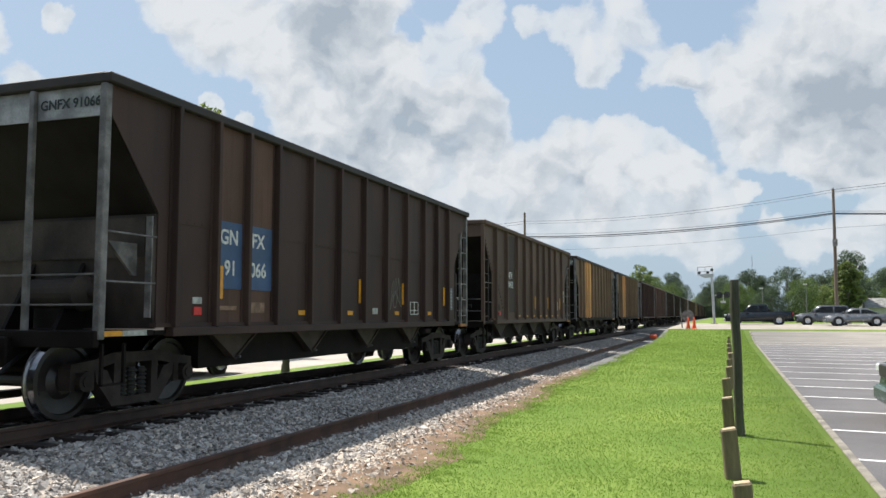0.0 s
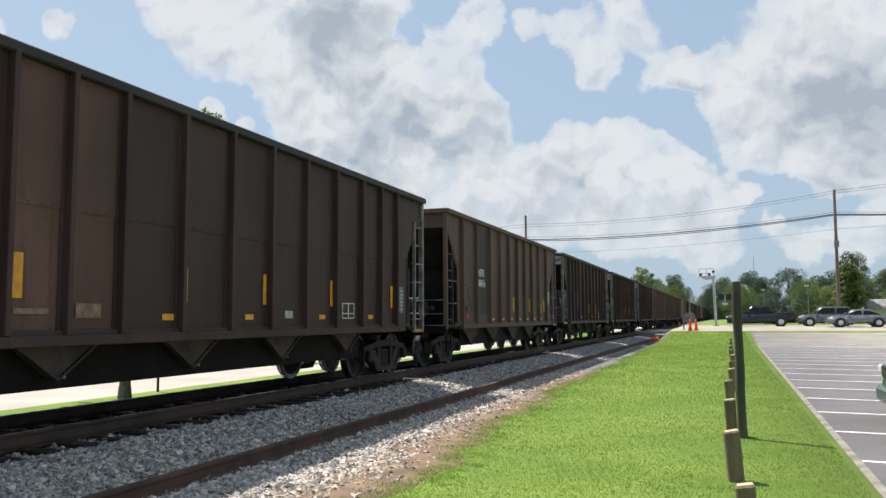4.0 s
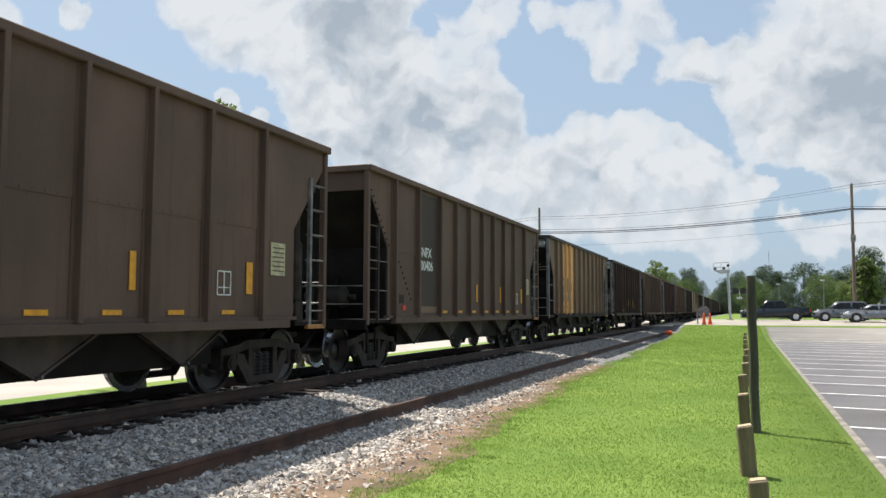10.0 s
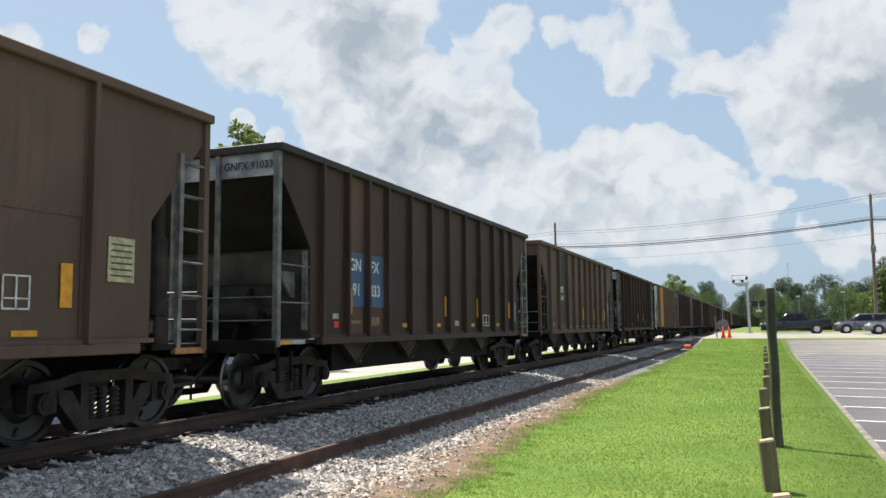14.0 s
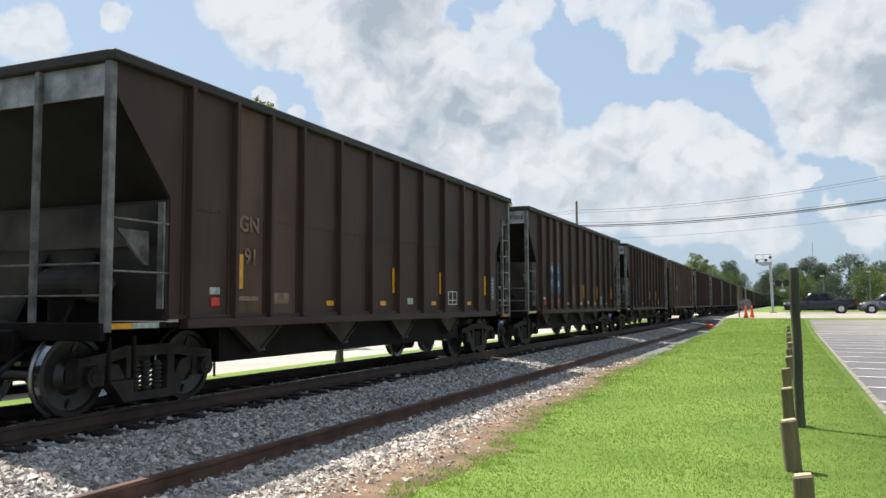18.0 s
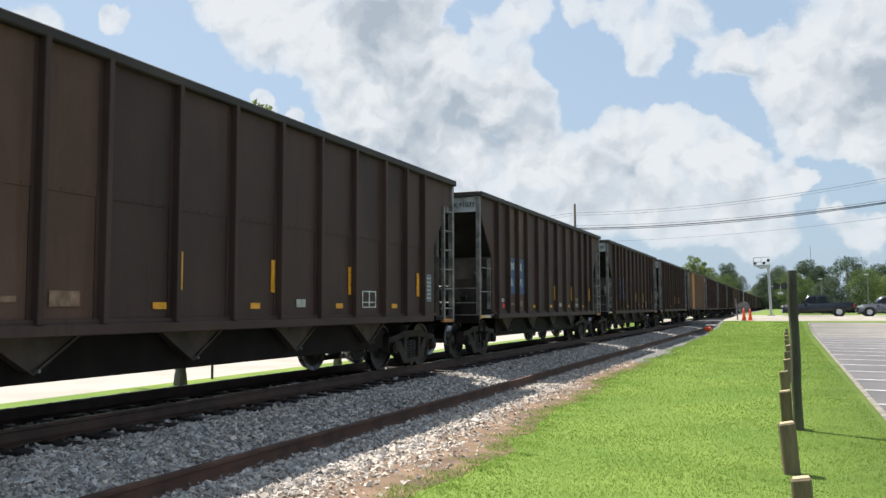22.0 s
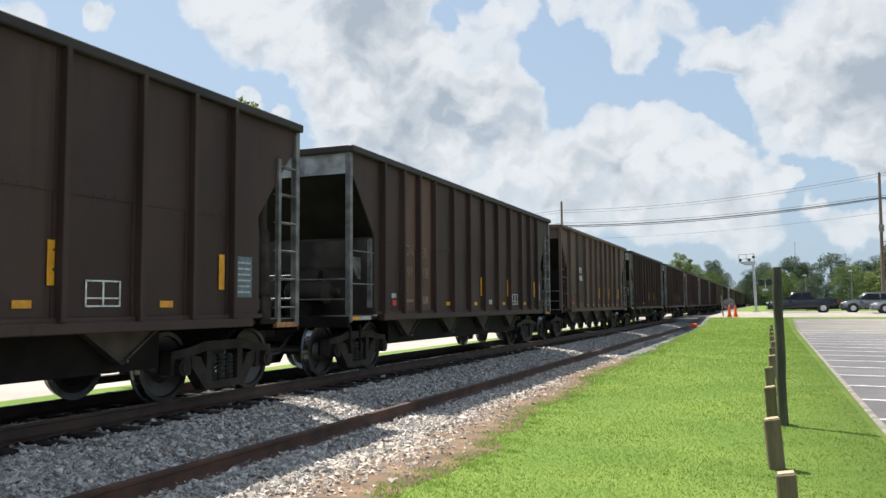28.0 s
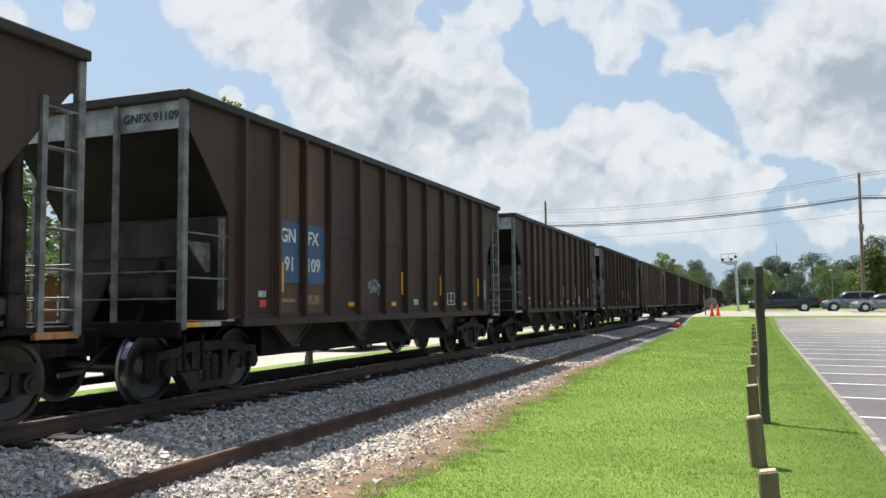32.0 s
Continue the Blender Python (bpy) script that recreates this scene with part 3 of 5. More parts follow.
def build_ballast():
    def bed(rng, count):
        y = far_spread(rng, count, 3.2, 60, 1.0)
        x = rng.uniform(-6.95, -4.0, count)
        keep = x < np.array([dirt_edge(v) for v in y]) - 0.68 + rng.normal(0, 0.18, count)
        return x[keep], y[keep]

    def scatter(rng, count):
        y = far_spread(rng, count, 4.5, 26, 1.0)
        x = np.array([dirt_edge(v) for v in y]) - np.abs(rng.normal(0.82, 0.30, count))
        return x, y

    def tiebed(rng, count):
        y = far_spread(rng, count, 3.2, 45, 1.0)
        return rng.uniform(-9.6, -6.9, count), y
    stones("ballast_gravel", 70000, bed, 0.024, 11, STONE, "crushed grey limestone ballast beside the track", "gravel", bed_z)
    stones("tan_gravel", 24000, bed, 0.023, 15, TANSTONE, "tan crushed stone among grey ballast", "gravel", bed_z)
    stones("pale_gravel", 9000, scatter, 0.023, 12, PALESTONE, "pale gravel strewn over sandy dirt", "gravel", bed_z)
    stones("crib_gravel", 14000, tiebed, 0.030, 13, STONE, "ballast between the ties", "gravel", lambda x, y: 0.19)


def build_grass():
    rng = np.random.default_rng(5)
    n = 210000
    y = far_spread(rng, n, 5.0, 67.5, 1.0)
    lo = np.array([dirt_edge(v) for v in y])
    x = lo + (kerb_x(0) - 0.02 - lo) * rng.uniform(0, 1, n) + np.where(rng.uniform(0, 1, n) < 0.06, rng.normal(0, 0.16, n), 0)
    ok = x < kerb_x(0) + 0.02
    x, y = x[ok], y[ok]
    n = len(x)
    z = np.array([rise(v) for v in y])
    grow = 0.7 + 0.3 * np.sin(x * 2.1 + 0.7 * np.sin(y)) * np.sin(y * 1.3)
    h = rng.uniform(0.007, 0.021, n) * (0.6 + 0.6 * grow) * (1 + y / 60)
    w = rng.uniform(0.003, 0.006, n) * (1 + y / 16)
    a = rng.uniform(0, 6.28, n)
    lean = rng.normal(0, 0.8, (n, 2)) * h[:, None]
    v = np.empty((n, 3, 3))
    v[:, 0] = np.stack([x - w * np.cos(a), y - w * np.sin(a), z - 0.01], -1)
    v[:, 1] = np.stack([x + w * np.cos(a), y + w * np.sin(a), z - 0.01], -1)
    v[:, 2] = np.stack([x + lean[:, 0], y + lean[:, 1], z + h], -1)
    # low clumps along the ragged edge
    m = 9000
    cy = far_spread(rng, m, 5.0, 45.0, 1.0)
    tuft = np.floor(cy * 9)
    cx = np.array([dirt_edge(q) for q in cy]) + 0.55 * np.abs(np.sin(tuft * 12.99)) * np.abs(np.cos(tuft * 4.1)) + rng.normal(-0.03, 0.12, m)
    ch = rng.uniform(0.014, 0.042, m)
    ca = rng.uniform(0, 6.28, m)
    cw = 0.006 * (1 + cy / 16)
    cl = rng.normal(0, 0.9, (m, 2)) * ch[:, None]
    cz = np.array([rise(q) for q in cy])
    c = np.empty((m, 3, 3))
    c[:, 0] = np.stack([cx - cw * np.cos(ca), cy - cw * np.sin(ca), cz - 0.01], -1)
    c[:, 1] = np.stack([cx + cw * np.cos(ca), cy + cw * np.sin(ca), cz - 0.01], -1)
    c[:, 2] = np.stack([cx + cl[:, 0], cy + cl[:, 1], cz + ch], -1)
    v = np.concatenate([v, c])
    n += m
    me = bpy.data.meshes.new("grass")
    me.from_pydata(v.reshape(-1, 3), [], np.arange(3 * n).reshape(-1, 3))
    me.materials.append(BLADE)
    tagged(new("grass", me), "bright green mown lawn grass", "grass", kind="stuff")


PALESTONE = surface("pale_gravel_stone", rgb(0.46, 0.395, 0.33), 0.8, scale=9, fine=50, spread=0.2, island=0.4, bump=0.4)
WORNLOT = surface("worn_pale_asphalt", rgb(0.27, 0.245, 0.215), 0.9, scale=0.4, fine=90, spread=0.15, bump=0.4)
STREETPAVE = surface("far_street_concrete", rgb(0.36, 0.325, 0.285), 0.9, scale=0.5, fine=60, spread=0.12, bump=0.3)
build_ground()
build_track()


# ---------------------------------------------------------------- parking lot
def build_lot():
    kerb = thing("kerb", "pale concrete kerb along a parking lot", "kerb", kind="structure")
    y, piece = 2.0, None
    while y < 64:
        x = kerb_x(y + 1.5)
        bm = box(B(), 0, 0.10, 0, 2.992, -0.2, 0.025, 0.016)
        if piece is None:
            piece = part("kerb_stone", bm, KERB, kerb)
            o = piece
        else:
            bm.free()
            o = piece.copy()
            scene.collection.objects.link(o)
        o.matrix_basis = pose(x, y, rise(y + 1.5), 0.5 * (rise(y + 3) - rise(y)) * 57 / 3, 0, -0.23)
        y += 3.0
    lines = thing("parking_lines", "white painted parking stall lines on asphalt", "road marking", kind="structure")
    line = None
    for i in range(19):
        y = 5.65 + 2.7 * i
        bm = box(B(), 0, 5.4, -0.05, 0.05, 0, 0.004)
        if line is None:
            line = part("stall_line", bm, STRIPE, lines)
            o = line
        else:
            bm.free()
            o = line.copy()
            scene.collection.objects.link(o)
        o.matrix_basis = pose(kerb_x(y) + 0.17, y, -0.098 + rise(y), 0, 0.1, -7.5)


build_lot()


# ---------------------------------------------------------------- hopper cars
HALF = CAR_L / 2
RIBS_A = (1.3, 2.17, 2.95, 3.77, 4.87, 5.95, 7.02, 8.1, 9.2, 10.3, 11.2, 12.02)
RIBS_C = (1.26, 2.53, 3.88, 5.0, 6.08, 7.16, 8.2, 9.28, 10.4, 11.7)
Z0, Z1 = 1.10, 3.93        # side sheet over the rail head
FACE = 1.50                # side sheet, from the centre line


def side_bay(y0, y1, lap=2.42, cut=0):
    """One sheet of the side between two posts; cut -1 or 1 slopes its end edge."""
    bm = B()
    if cut:
        e, c = (y0, 1) if cut < 0 else (y1, -1)
        other = y1 if cut < 0 else y0
        poly = [(e, Z0), (other, Z0), (other, Z1), (e - c * 0.92, Z1), (e - c * 0.92, Z1 - 0.3), (e, 2.52)]
        prism(bm, poly, "x", FACE - 0.012, FACE)
    else:
        box(bm, FACE - 0.012, FACE, y0, y1, Z0, lap + 0.06)
        box(bm, FACE - 0.002, FACE + 0.010, y0, y1, lap, Z1)
        for k in range(int((y1 - y0) / 0.16)):      # rivet row along the lap
            yy = y0 + 0.12 + k * 0.16
            box(bm, FACE + 0.008, FACE + 0.018, yy - 0.009, yy + 0.009, lap + 0.02, lap + 0.04)
    return bm


def text_face(y, z, x=FACE + 0.014):
    """Pose for lettering that reads from the camera's side of the car."""
    return Matrix.Translation((x, y, z)) @ Euler((radians(90), 0, radians(90))).to_matrix().to_4x4()


def make_wheelset():
    bm = B()
    for s in (-1, 1):
        prof = [(0.10, 0.70), (0.30, 0.735), (0.40, 0.715), (0.49, 0.70), (0.492, 0.725), (0.46, 0.735), (0.455, 0.835), (0.40, 0.84), (0.385, 0.80), (0.22, 0.775), (0.15, 0.845), (0.09, 0.85)]
        lathe(bm, [(r, s * a) for r, a in prof], "x", 36)
    rod(bm, (-0.95, 0, 0), (0.95, 0, 0), 0.085, 12)
    for f in bm.faces:
        c = f.calc_center_median()
        r = math.hypot(c.y, c.z)
        f.material_index = 1 if r > 0.435 and abs(c.x) > 0.7 and r < 0.475 else 0
    # small cast marks so that the turning shows
    for s in (-1, 1):
        for u in range(2):
            a = u * math.pi + 0.4
            box(bm, s * 0.80 - 0.012, s * 0.80 + 0.012, 0.31 * math.cos(a) - 0.05, 0.31 * math.cos(a) + 0.05, 0.31 * math.sin(a) - 0.02, 0.31 * math.sin(a) + 0.02)
    return bm


def make_side_frame():
    """Cast truck side frame, in the plane x = 0, axles at y = +-0.89 and z = 0.455."""
    bm = B()
    w = 0.09
    # arch over the springs, tension member below, end pedestals
    prism(bm, [(-1.1, 0.66), (-0.72, 0.70), (-0.45, 0.77), (0.45, 0.77), (0.72, 0.70), (1.1, 0.66), (1.1, 0.56), (0.72, 0.58), (0.42, 0.64), (-0.42, 0.64), (-0.72, 0.58), (-1.1, 0.56)], "x", -w, w)
    prism(bm, [(-0.72, 0.60), (-0.52, 0.56), (-0.30, 0.22), (0.30, 0.22), (0.52, 0.56), (0.72, 0.60), (0.70, 0.44), (0.42, 0.12), (-0.42, 0.12), (-0.70, 0.44)], "x", -w, w)
    for s in (-1, 1):
        box(bm, -w, w, s * 0.34 - 0.06, s * 0.34 + 0.06, 0.2, 0.68)
        box(bm, -w, w, s * 1.07 - 0.04, s * 1.07 + 0.04, 0.36, 0.60)
        box(bm, -w, w, s * 0.78 - 0.05, s * 0.78 + 0.05, 0.34, 0.60)
        rod(bm, (-0.05, s * 0.93, 0.455), (0.17, s * 0.93, 0.455), 0.115, 14)
        rod(bm, (0.17, s * 0.93, 0.455), (0.19, s * 0.93, 0.455), 0.07, 10)
    return bm


def make_spring():
    """One coil spring, its turns as ridges."""
    prof = [(0.05, 0.22)]
    for k in range(6):
        z = 0.235 + 0.054 * k
        prof += [(0.05, z), (0.074, z + 0.014), (0.074, z + 0.03), (0.05, z + 0.044)]
    return lathe(B(), prof + [(0.05, 0.57)], "z", 10)


def build_hopper(kind):
    """A whole hopper car round its centre, on the rail head. kind: A brown with blue patch, B tan with yellow bays, C plain taupe."""
    names = {"A": ("hopper_car", "dark brown steel coal hopper car with ribbed sides"),
             "B": ("hopper_car", "tan and faded yellow steel coal hopper car"),
             "C": ("hopper_car", "dusty taupe steel coal hopper car with ribbed sides")}
    nm, label = names[kind]
    paint = {"A": BROWN, "B": GREYTAN, "C": TAUPE}[kind]
    car = thing(nm, label, "railway car", group="cars of the train")
    ribs = RIBS_C if kind == "C" else RIBS_A
    edges = [1.0] + list(ribs[1:-1]) + [CAR_L - 1.0] if kind == "C" else list(ribs)
    # sides
    stops = [1.02] + list(ribs) + [CAR_L - 1.02]
    half_w = 0.05
    bays = []
    for i in range(len(stops) - 1):
        a, b = stops[i] - HALF, stops[i + 1] - HALF
        cut = -1 if i == 0 else 1 if i == len(stops) - 2 else 0
        m = paint
        if kind == "B" and i in (2, 3, 4):
            m = YELLOW_TAN
        if kind == "A" and i in (2, 3):
            m = BROWN_RUST
        o = part("side_sheet", side_bay(a, b, cut=cut), m, car, "faded yellow steel side sheet" if m is YELLOW_TAN else "")
        bays.append(o)
    first = None
    for r in ribs:
        bm = B()
        y = 0
        box(bm, FACE - 0.01, FACE + 0.115, y - 0.036, y + 0.036, Z0 - 0.02, Z1 + 0.01, 0.008)
        box(bm, FACE - 0.004, FACE + 0.016, y - 0.085, y + 0.085, Z0, Z1)
        for k in range(14):
            for s in (-1, 1):
                z = Z0 + 0.12 + k * 0.2
                box(bm, FACE + 0.014, FACE + 0.024, y + s * 0.068 - 0.012, y + s * 0.068 + 0.012, z - 0.012, z + 0.012)
        if first is None:
            first = bm
            me = mesh_of(bm, "rib")
            me.materials.append(paint)
        else:
            bm.free()
        shared = me
        if kind == "B" and r in RIBS_A[2:4]:          # posts between the yellow bays
            shared = me.copy()
            shared.materials.clear()
            shared.materials.append(YELLOW_TAN)
        o = new("rib", shared)
        o.parent = car
        o.matrix_basis = pose(0, r - HALF, 0)
    # the side turned away: one ribbed wall
    bm = B()
    poly = [(-HALF + 1.02, Z0), (HALF - 1.02, Z0), (HALF - 1.02, 2.52), (HALF - 0.1, Z1 - 0.3), (HALF - 0.1, Z1), (-HALF + 0.1, Z1), (-HALF + 0.1, Z1 - 0.3), (-HALF + 1.02, 2.52)]
    prism(bm, poly, "x", -FACE, -FACE + 0.012)
    for r in ribs:
        box(bm, -FACE - 0.085, -FACE + 0.01, HALF - r - 0.045, HALF - r + 0.045, Z0 - 0.02, Z1 + 0.01)
    part("side_wall", bm, paint, car, "ribbed side wall")
    # top chords, sills
    bm = box(B(), FACE - 0.03, FACE + 0.11, -HALF, HALF, Z1 - 0.02, Z1 + 0.10, 0.015)
    o = part("top_chord", bm, paint if kind == "C" else CHORD, car)
    like(o, rz=180)
    bm = box(B(), -FACE - 0.02, FACE + 0.02, HALF - 0.14, HALF, Z1 - 0.016, Z1 + 0.104, 0.012)
    o = part("end_chord", bm, paint if kind == "C" else CHORD, car)
    like(o, rz=180)
    bm = box(B(), FACE - 0.06, FACE + 0.10, -HALF + 1.25, HALF - 1.25, Z0 - 0.14, Z0 - 0.022, 0.01)
    box(bm, FACE - 0.06, FACE + 0.05, -HALF + 0.98, HALF - 0.98, Z0 - 0.022, Z0 + 0.03)
    o = part("side_sill", bm, UNDER if kind == "B" else paint, car)
    like(o, rz=180)
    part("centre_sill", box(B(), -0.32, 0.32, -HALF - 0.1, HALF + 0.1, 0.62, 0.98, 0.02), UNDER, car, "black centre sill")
    # end structure
    post_mat = {"A": STEEL, "B": STEEL, "C": paint}[kind]
    for end in (0, 180):
        turn = pose(0, 0, 0, 0, 0, end)

        def add(name, bm, mat, label="", smooth=False):
            o = part(name, bm, mat, car, label, smooth)
            o.matrix_basis = turn
            return o
        e = -HALF
        for s in (-1, 1):
            add("corner_post", box(B(), s * FACE - 0.05, s * FACE + 0.05, e + 0.01, e + 0.11, 0.95, Z1 - 0.022, 0.01), post_mat, "worn grey corner post" if kind != "C" else "")
            add("end_post", box(B(), s * 0.42 - 0.035, s * 0.42 + 0.035, e + 0.02, e + 0.09, 1.0, Z1 - 0.022, 0.008), post_mat if kind == "A" else NEARBLACK)
        band = BAND if kind == "A" else NEARBLACK if kind == "B" else paint
        add("end_band", box(B(), -FACE + 0.05, FACE - 0.05, e + 0.095, e + 0.115, Z1 - 0.38, Z1 - 0.02), band, "pale dusty band across the car's end" if kind == "A" else "")
        if kind == "B":
            add("name_plate", box(B(), 0.50, 1.38, e + 0.085, e + 0.097, Z1 - 0.34, Z1 - 0.06), SLATE, "slate grey plate")
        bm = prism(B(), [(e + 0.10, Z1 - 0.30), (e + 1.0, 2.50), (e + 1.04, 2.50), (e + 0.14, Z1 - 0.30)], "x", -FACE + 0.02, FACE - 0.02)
        add("slope_sheet", bm, NEARBLACK, "near-black sloping end sheet")
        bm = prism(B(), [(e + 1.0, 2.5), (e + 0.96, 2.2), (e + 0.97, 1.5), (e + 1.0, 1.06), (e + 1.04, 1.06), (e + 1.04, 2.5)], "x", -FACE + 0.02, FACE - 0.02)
        add("bulkhead", bm, DUSTYDARK if kind == "A" else NEARBLACK, "very dark lower end sheet")
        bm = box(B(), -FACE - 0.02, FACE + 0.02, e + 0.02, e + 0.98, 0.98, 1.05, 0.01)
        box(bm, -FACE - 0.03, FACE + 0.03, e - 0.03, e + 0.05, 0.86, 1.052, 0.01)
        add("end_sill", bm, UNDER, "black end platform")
        if kind == "A" and end == 0:
            add("sill_reflector", box(B(), FACE + 0.02, FACE + 0.026, e + 0.12, e + 0.42, 0.985, 1.048), REFLECT, "amber reflector strip on the end sill")
            add("sill_reflector", box(B(), FACE + 0.02, FACE + 0.026, e + 0.424, e + 0.84, 0.985, 1.048), PALE, "white reflector strip on the end sill")
        # grab irons between post and sheet
        bm = B()
        for z in (1.62, 2.2):
            rod(bm, (FACE, e + 0.1, z), (FACE, e + 1.0, z), 0.012, 6)
        rod(bm, (FACE, e + 0.08, 1.35), (-FACE, e + 0.08, 1.35), 0.012, 6)
        rod(bm, (FACE, e + 0.08, 1.7), (-FACE, e + 0.08, 1.7), 0.012, 6)
        add("grab_iron", bm, STEEL)
        if kind == "C":
            add("ladder_stile", box(B(), FACE - 0.03, FACE + 0.03, e + 0.52, e + 0.58, 1.0, 2.95), TRUCK)
            for k in range(5):
                add("rung", rod(B(), (FACE, e + 0.1, 1.2 + k * 0.42), (FACE, e + 0.55, 1.2 + k * 0.42), 0.013, 6), paint)
        # ladder at the other corner of the same end
        stile = box(B(), -FACE - 0.04, -FACE + 0.02, e + 0.50, e + 0.57, 0.98, 3.42)
        if end == 0:
            for k in range(6):
                rod(stile, (-FACE - 0.01, e + 0.06, 1.22 + k * 0.42), (-FACE - 0.01, e + 0.54, 1.22 + k * 0.42), 0.014, 6)
        add("ladder_stile" if end else "ladder", stile, STEEL)
        for k in range(6 if end else 0):
            z = 1.22 + k * 0.42
            bm = rod(B(), (-FACE - 0.03, e + 0.06, z), (-FACE - 0.03, e + 0.54, z), 0.014, 6)
            rod(bm, (-FACE + 0.06, e + 0.06, z), (-FACE + 0.06, e + 0.54, z), 0.012, 6)
            add("rung", bm, STEEL)
        add("ladder_foot", box(B(), -FACE - 0.045, -FACE + 0.03, e + 0.04, e + 0.60, 0.925, 1.0, 0.008), OLDAMBER, "faded orange ladder foot")
        # pale flange of the lower sheet and its triangular bracket
        if kind == "A" and end == 0:
            for s in (1,):
                add("flange", box(B(), s * (FACE - 0.06) - 0.045, s * (FACE - 0.06) + 0.045, e + 0.93, e + 0.955, 1.2, 2.46), FLANGE, "pale worn flange")
                add("bracket", prism(B(), [(e + 0.42, 2.12), (e + 0.93, 2.12), (e + 0.93, 1.72), (e + 0.86, 1.72)], "x", s * 1.25 - 0.02, s * 1.25 + 0.02), FLANGE, "triangular steel bracket")
            add("streaked_sheet", box(B(), -FACE + 0.12, FACE - 0.12, e + 0.925, e + 0.945, 1.95, 2.45), SMEAR, "grey smear over the lower end sheet")
        if end == 180:
            # air brake gear hung at the ladder end
            bm = lathe(B(), [(0.03, 1.35), (0.13, 1.4), (0.13, 2.3), (0.09, 2.36), (0.09, 3.0), (0.03, 3.05)], "z", 16, (-1.34, e + 0.73, 0))
            box(bm, -1.46, -1.22, e + 0.62, e + 0.84, 1.0, 1.4, 0.02)
            box(bm, -1.15, -0.35, e + 0.45, e + 0.62, 1.3, 2.5, 0.04)
            add("brake_stand", bm, TRUCK, "upright grimy brake cylinder")
            bm = B()
            for px, py, top in ((-1.08, 0.52, 3.1), (-1.3, 0.9, 2.9), (-0.9, 0.66, 2.7)):
                rod(bm, (px, e + py, 1.04), (px, e + py, top), 0.028, 8)
            rod(bm, (-1.08, e + 0.52, 1.5), (-0.5, e + 0.6, 1.42), 0.022, 6)
            rod(bm, (-1.3, e + 0.9, 1.9), (-0.9, e + 0.66, 1.9), 0.022, 6)
            add("brake_pipe", bm, STEEL, "bent steel brake pipes")
            bm = box(B(), -1.42, -1.02, e + 0.72, e + 0.95, 1.16, 1.36, 0.03)
            box(bm, -1.36, -1.1, e + 0.62, e + 0.72, 1.2, 1.33, 0.02)
            add("control_valve", bm, WHEEL, "grimy air brake control valve")
        # brake gear, steps and coupler
        bm = lathe(B(), [(0.0, -0.62), (0.12, -0.60), (0.19, -0.52), (0.19, 0.20), (0.225, 0.20), (0.225, 0.25), (0.16, 0.30), (0.06, 0.34), (0.06, 0.5), (0.0, 0.5)], "x", 20)
        bmesh.ops.translate(bm, verts=bm.verts, vec=(0.45, e + 0.68, 1.5))
        add("brake_cylinder" if end == 0 else "air_reservoir", bm, DUSTYDARK, "", False)
        for s in (-1, 1):
            add("gusset", prism(B(), [(e + 0.5, 1.05), (e + 0.95, 1.05), (e + 0.95, 1.9)], "x", s * 0.41 - 0.03, s * 0.41 + 0.03), UNDER)
        bm = box(B(), FACE - 0.05, FACE - 0.01, e + 0.14, e + 0.17, 0.42, 0.9)
        box(bm, FACE - 0.05, FACE - 0.01, e + 0.50, e + 0.53, 0.42, 0.9)
        box(bm, FACE - 0.07, FACE + 0.01, e + 0.14, e + 0.53, 0.42, 0.44)
        add("sill_step", bm, UNDER)
        bm = box(B(), -0.1, 0.1, e - 0.55, e + 0.1, 0.68, 0.92, 0.03)
        prism(bm, [(-0.2, e - 0.70), (0.02, e - 0.78), (0.16, e - 0.62), (0.14, e - 0.45), (-0.16, e - 0.45)], "z", 0.64, 0.96)
        add("coupler", bm, TRUCK)
        bm = rod(B(), (0.3, e + 0.2, 0.8), (0.42, e - 0.45, 0.45), 0.03, 6)
        rod(bm, (0.42, e - 0.45, 0.45), (0.30, e - 0.72, 0.42), 0.035, 6)
        add("air_hose", bm, BLACK)
        # hopper chutes under this half
        wide, tip = (0.9, 0.47) if kind == "C" else (0.60, 0.56)
        for y in (1.2, 3.6):
            for s in (-1, 1):
                a, b = min(s * 0.40, s * 1.16), max(s * 0.40, s * 1.16)
                bm = prism(B(), [(-y - wide, 0.985), (-y + wide, 0.985), (-y + 0.07, tip + 0.04), (-y - 0.07, tip + 0.04)], "x", a, b)
                for u, v in (((-y - wide - 0.04, 0.985), (-y, tip)), ((-y + wide + 0.04, 0.985), (-y, tip))):
                    p, q = Vector((s * 1.16, *u)), Vector((s * 1.16, *v))
                    n = Vector((0, 0, 0.035))
                    o = Vector((s * 0.03, 0, 0))
                    vs = [bm.verts.new(w) for w in (p, q, q + n, p + n, p + o, q + o, q + n + o, p + n + o)]
                    for f in ((0, 1, 2, 3), (7, 6, 5, 4), (0, 4, 5, 1), (1, 5, 6, 2), (2, 6, 7, 3), (3, 7, 4, 0)):
                        bm.faces.new([vs[g] for g in f])
                bmesh.ops.recalc_face_normals(bm, faces=bm.faces)
                add("hopper_chute", bm, CHUTE)
                add("gate_pin", rod(B(), (s * 1.20, -y, tip + 0.05), (s * 1.27, -y, tip + 0.05), 0.02, 6), STEEL)
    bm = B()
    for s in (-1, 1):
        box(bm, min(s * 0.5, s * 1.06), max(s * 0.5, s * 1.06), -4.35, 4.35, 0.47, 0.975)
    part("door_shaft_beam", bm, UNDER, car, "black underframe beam")
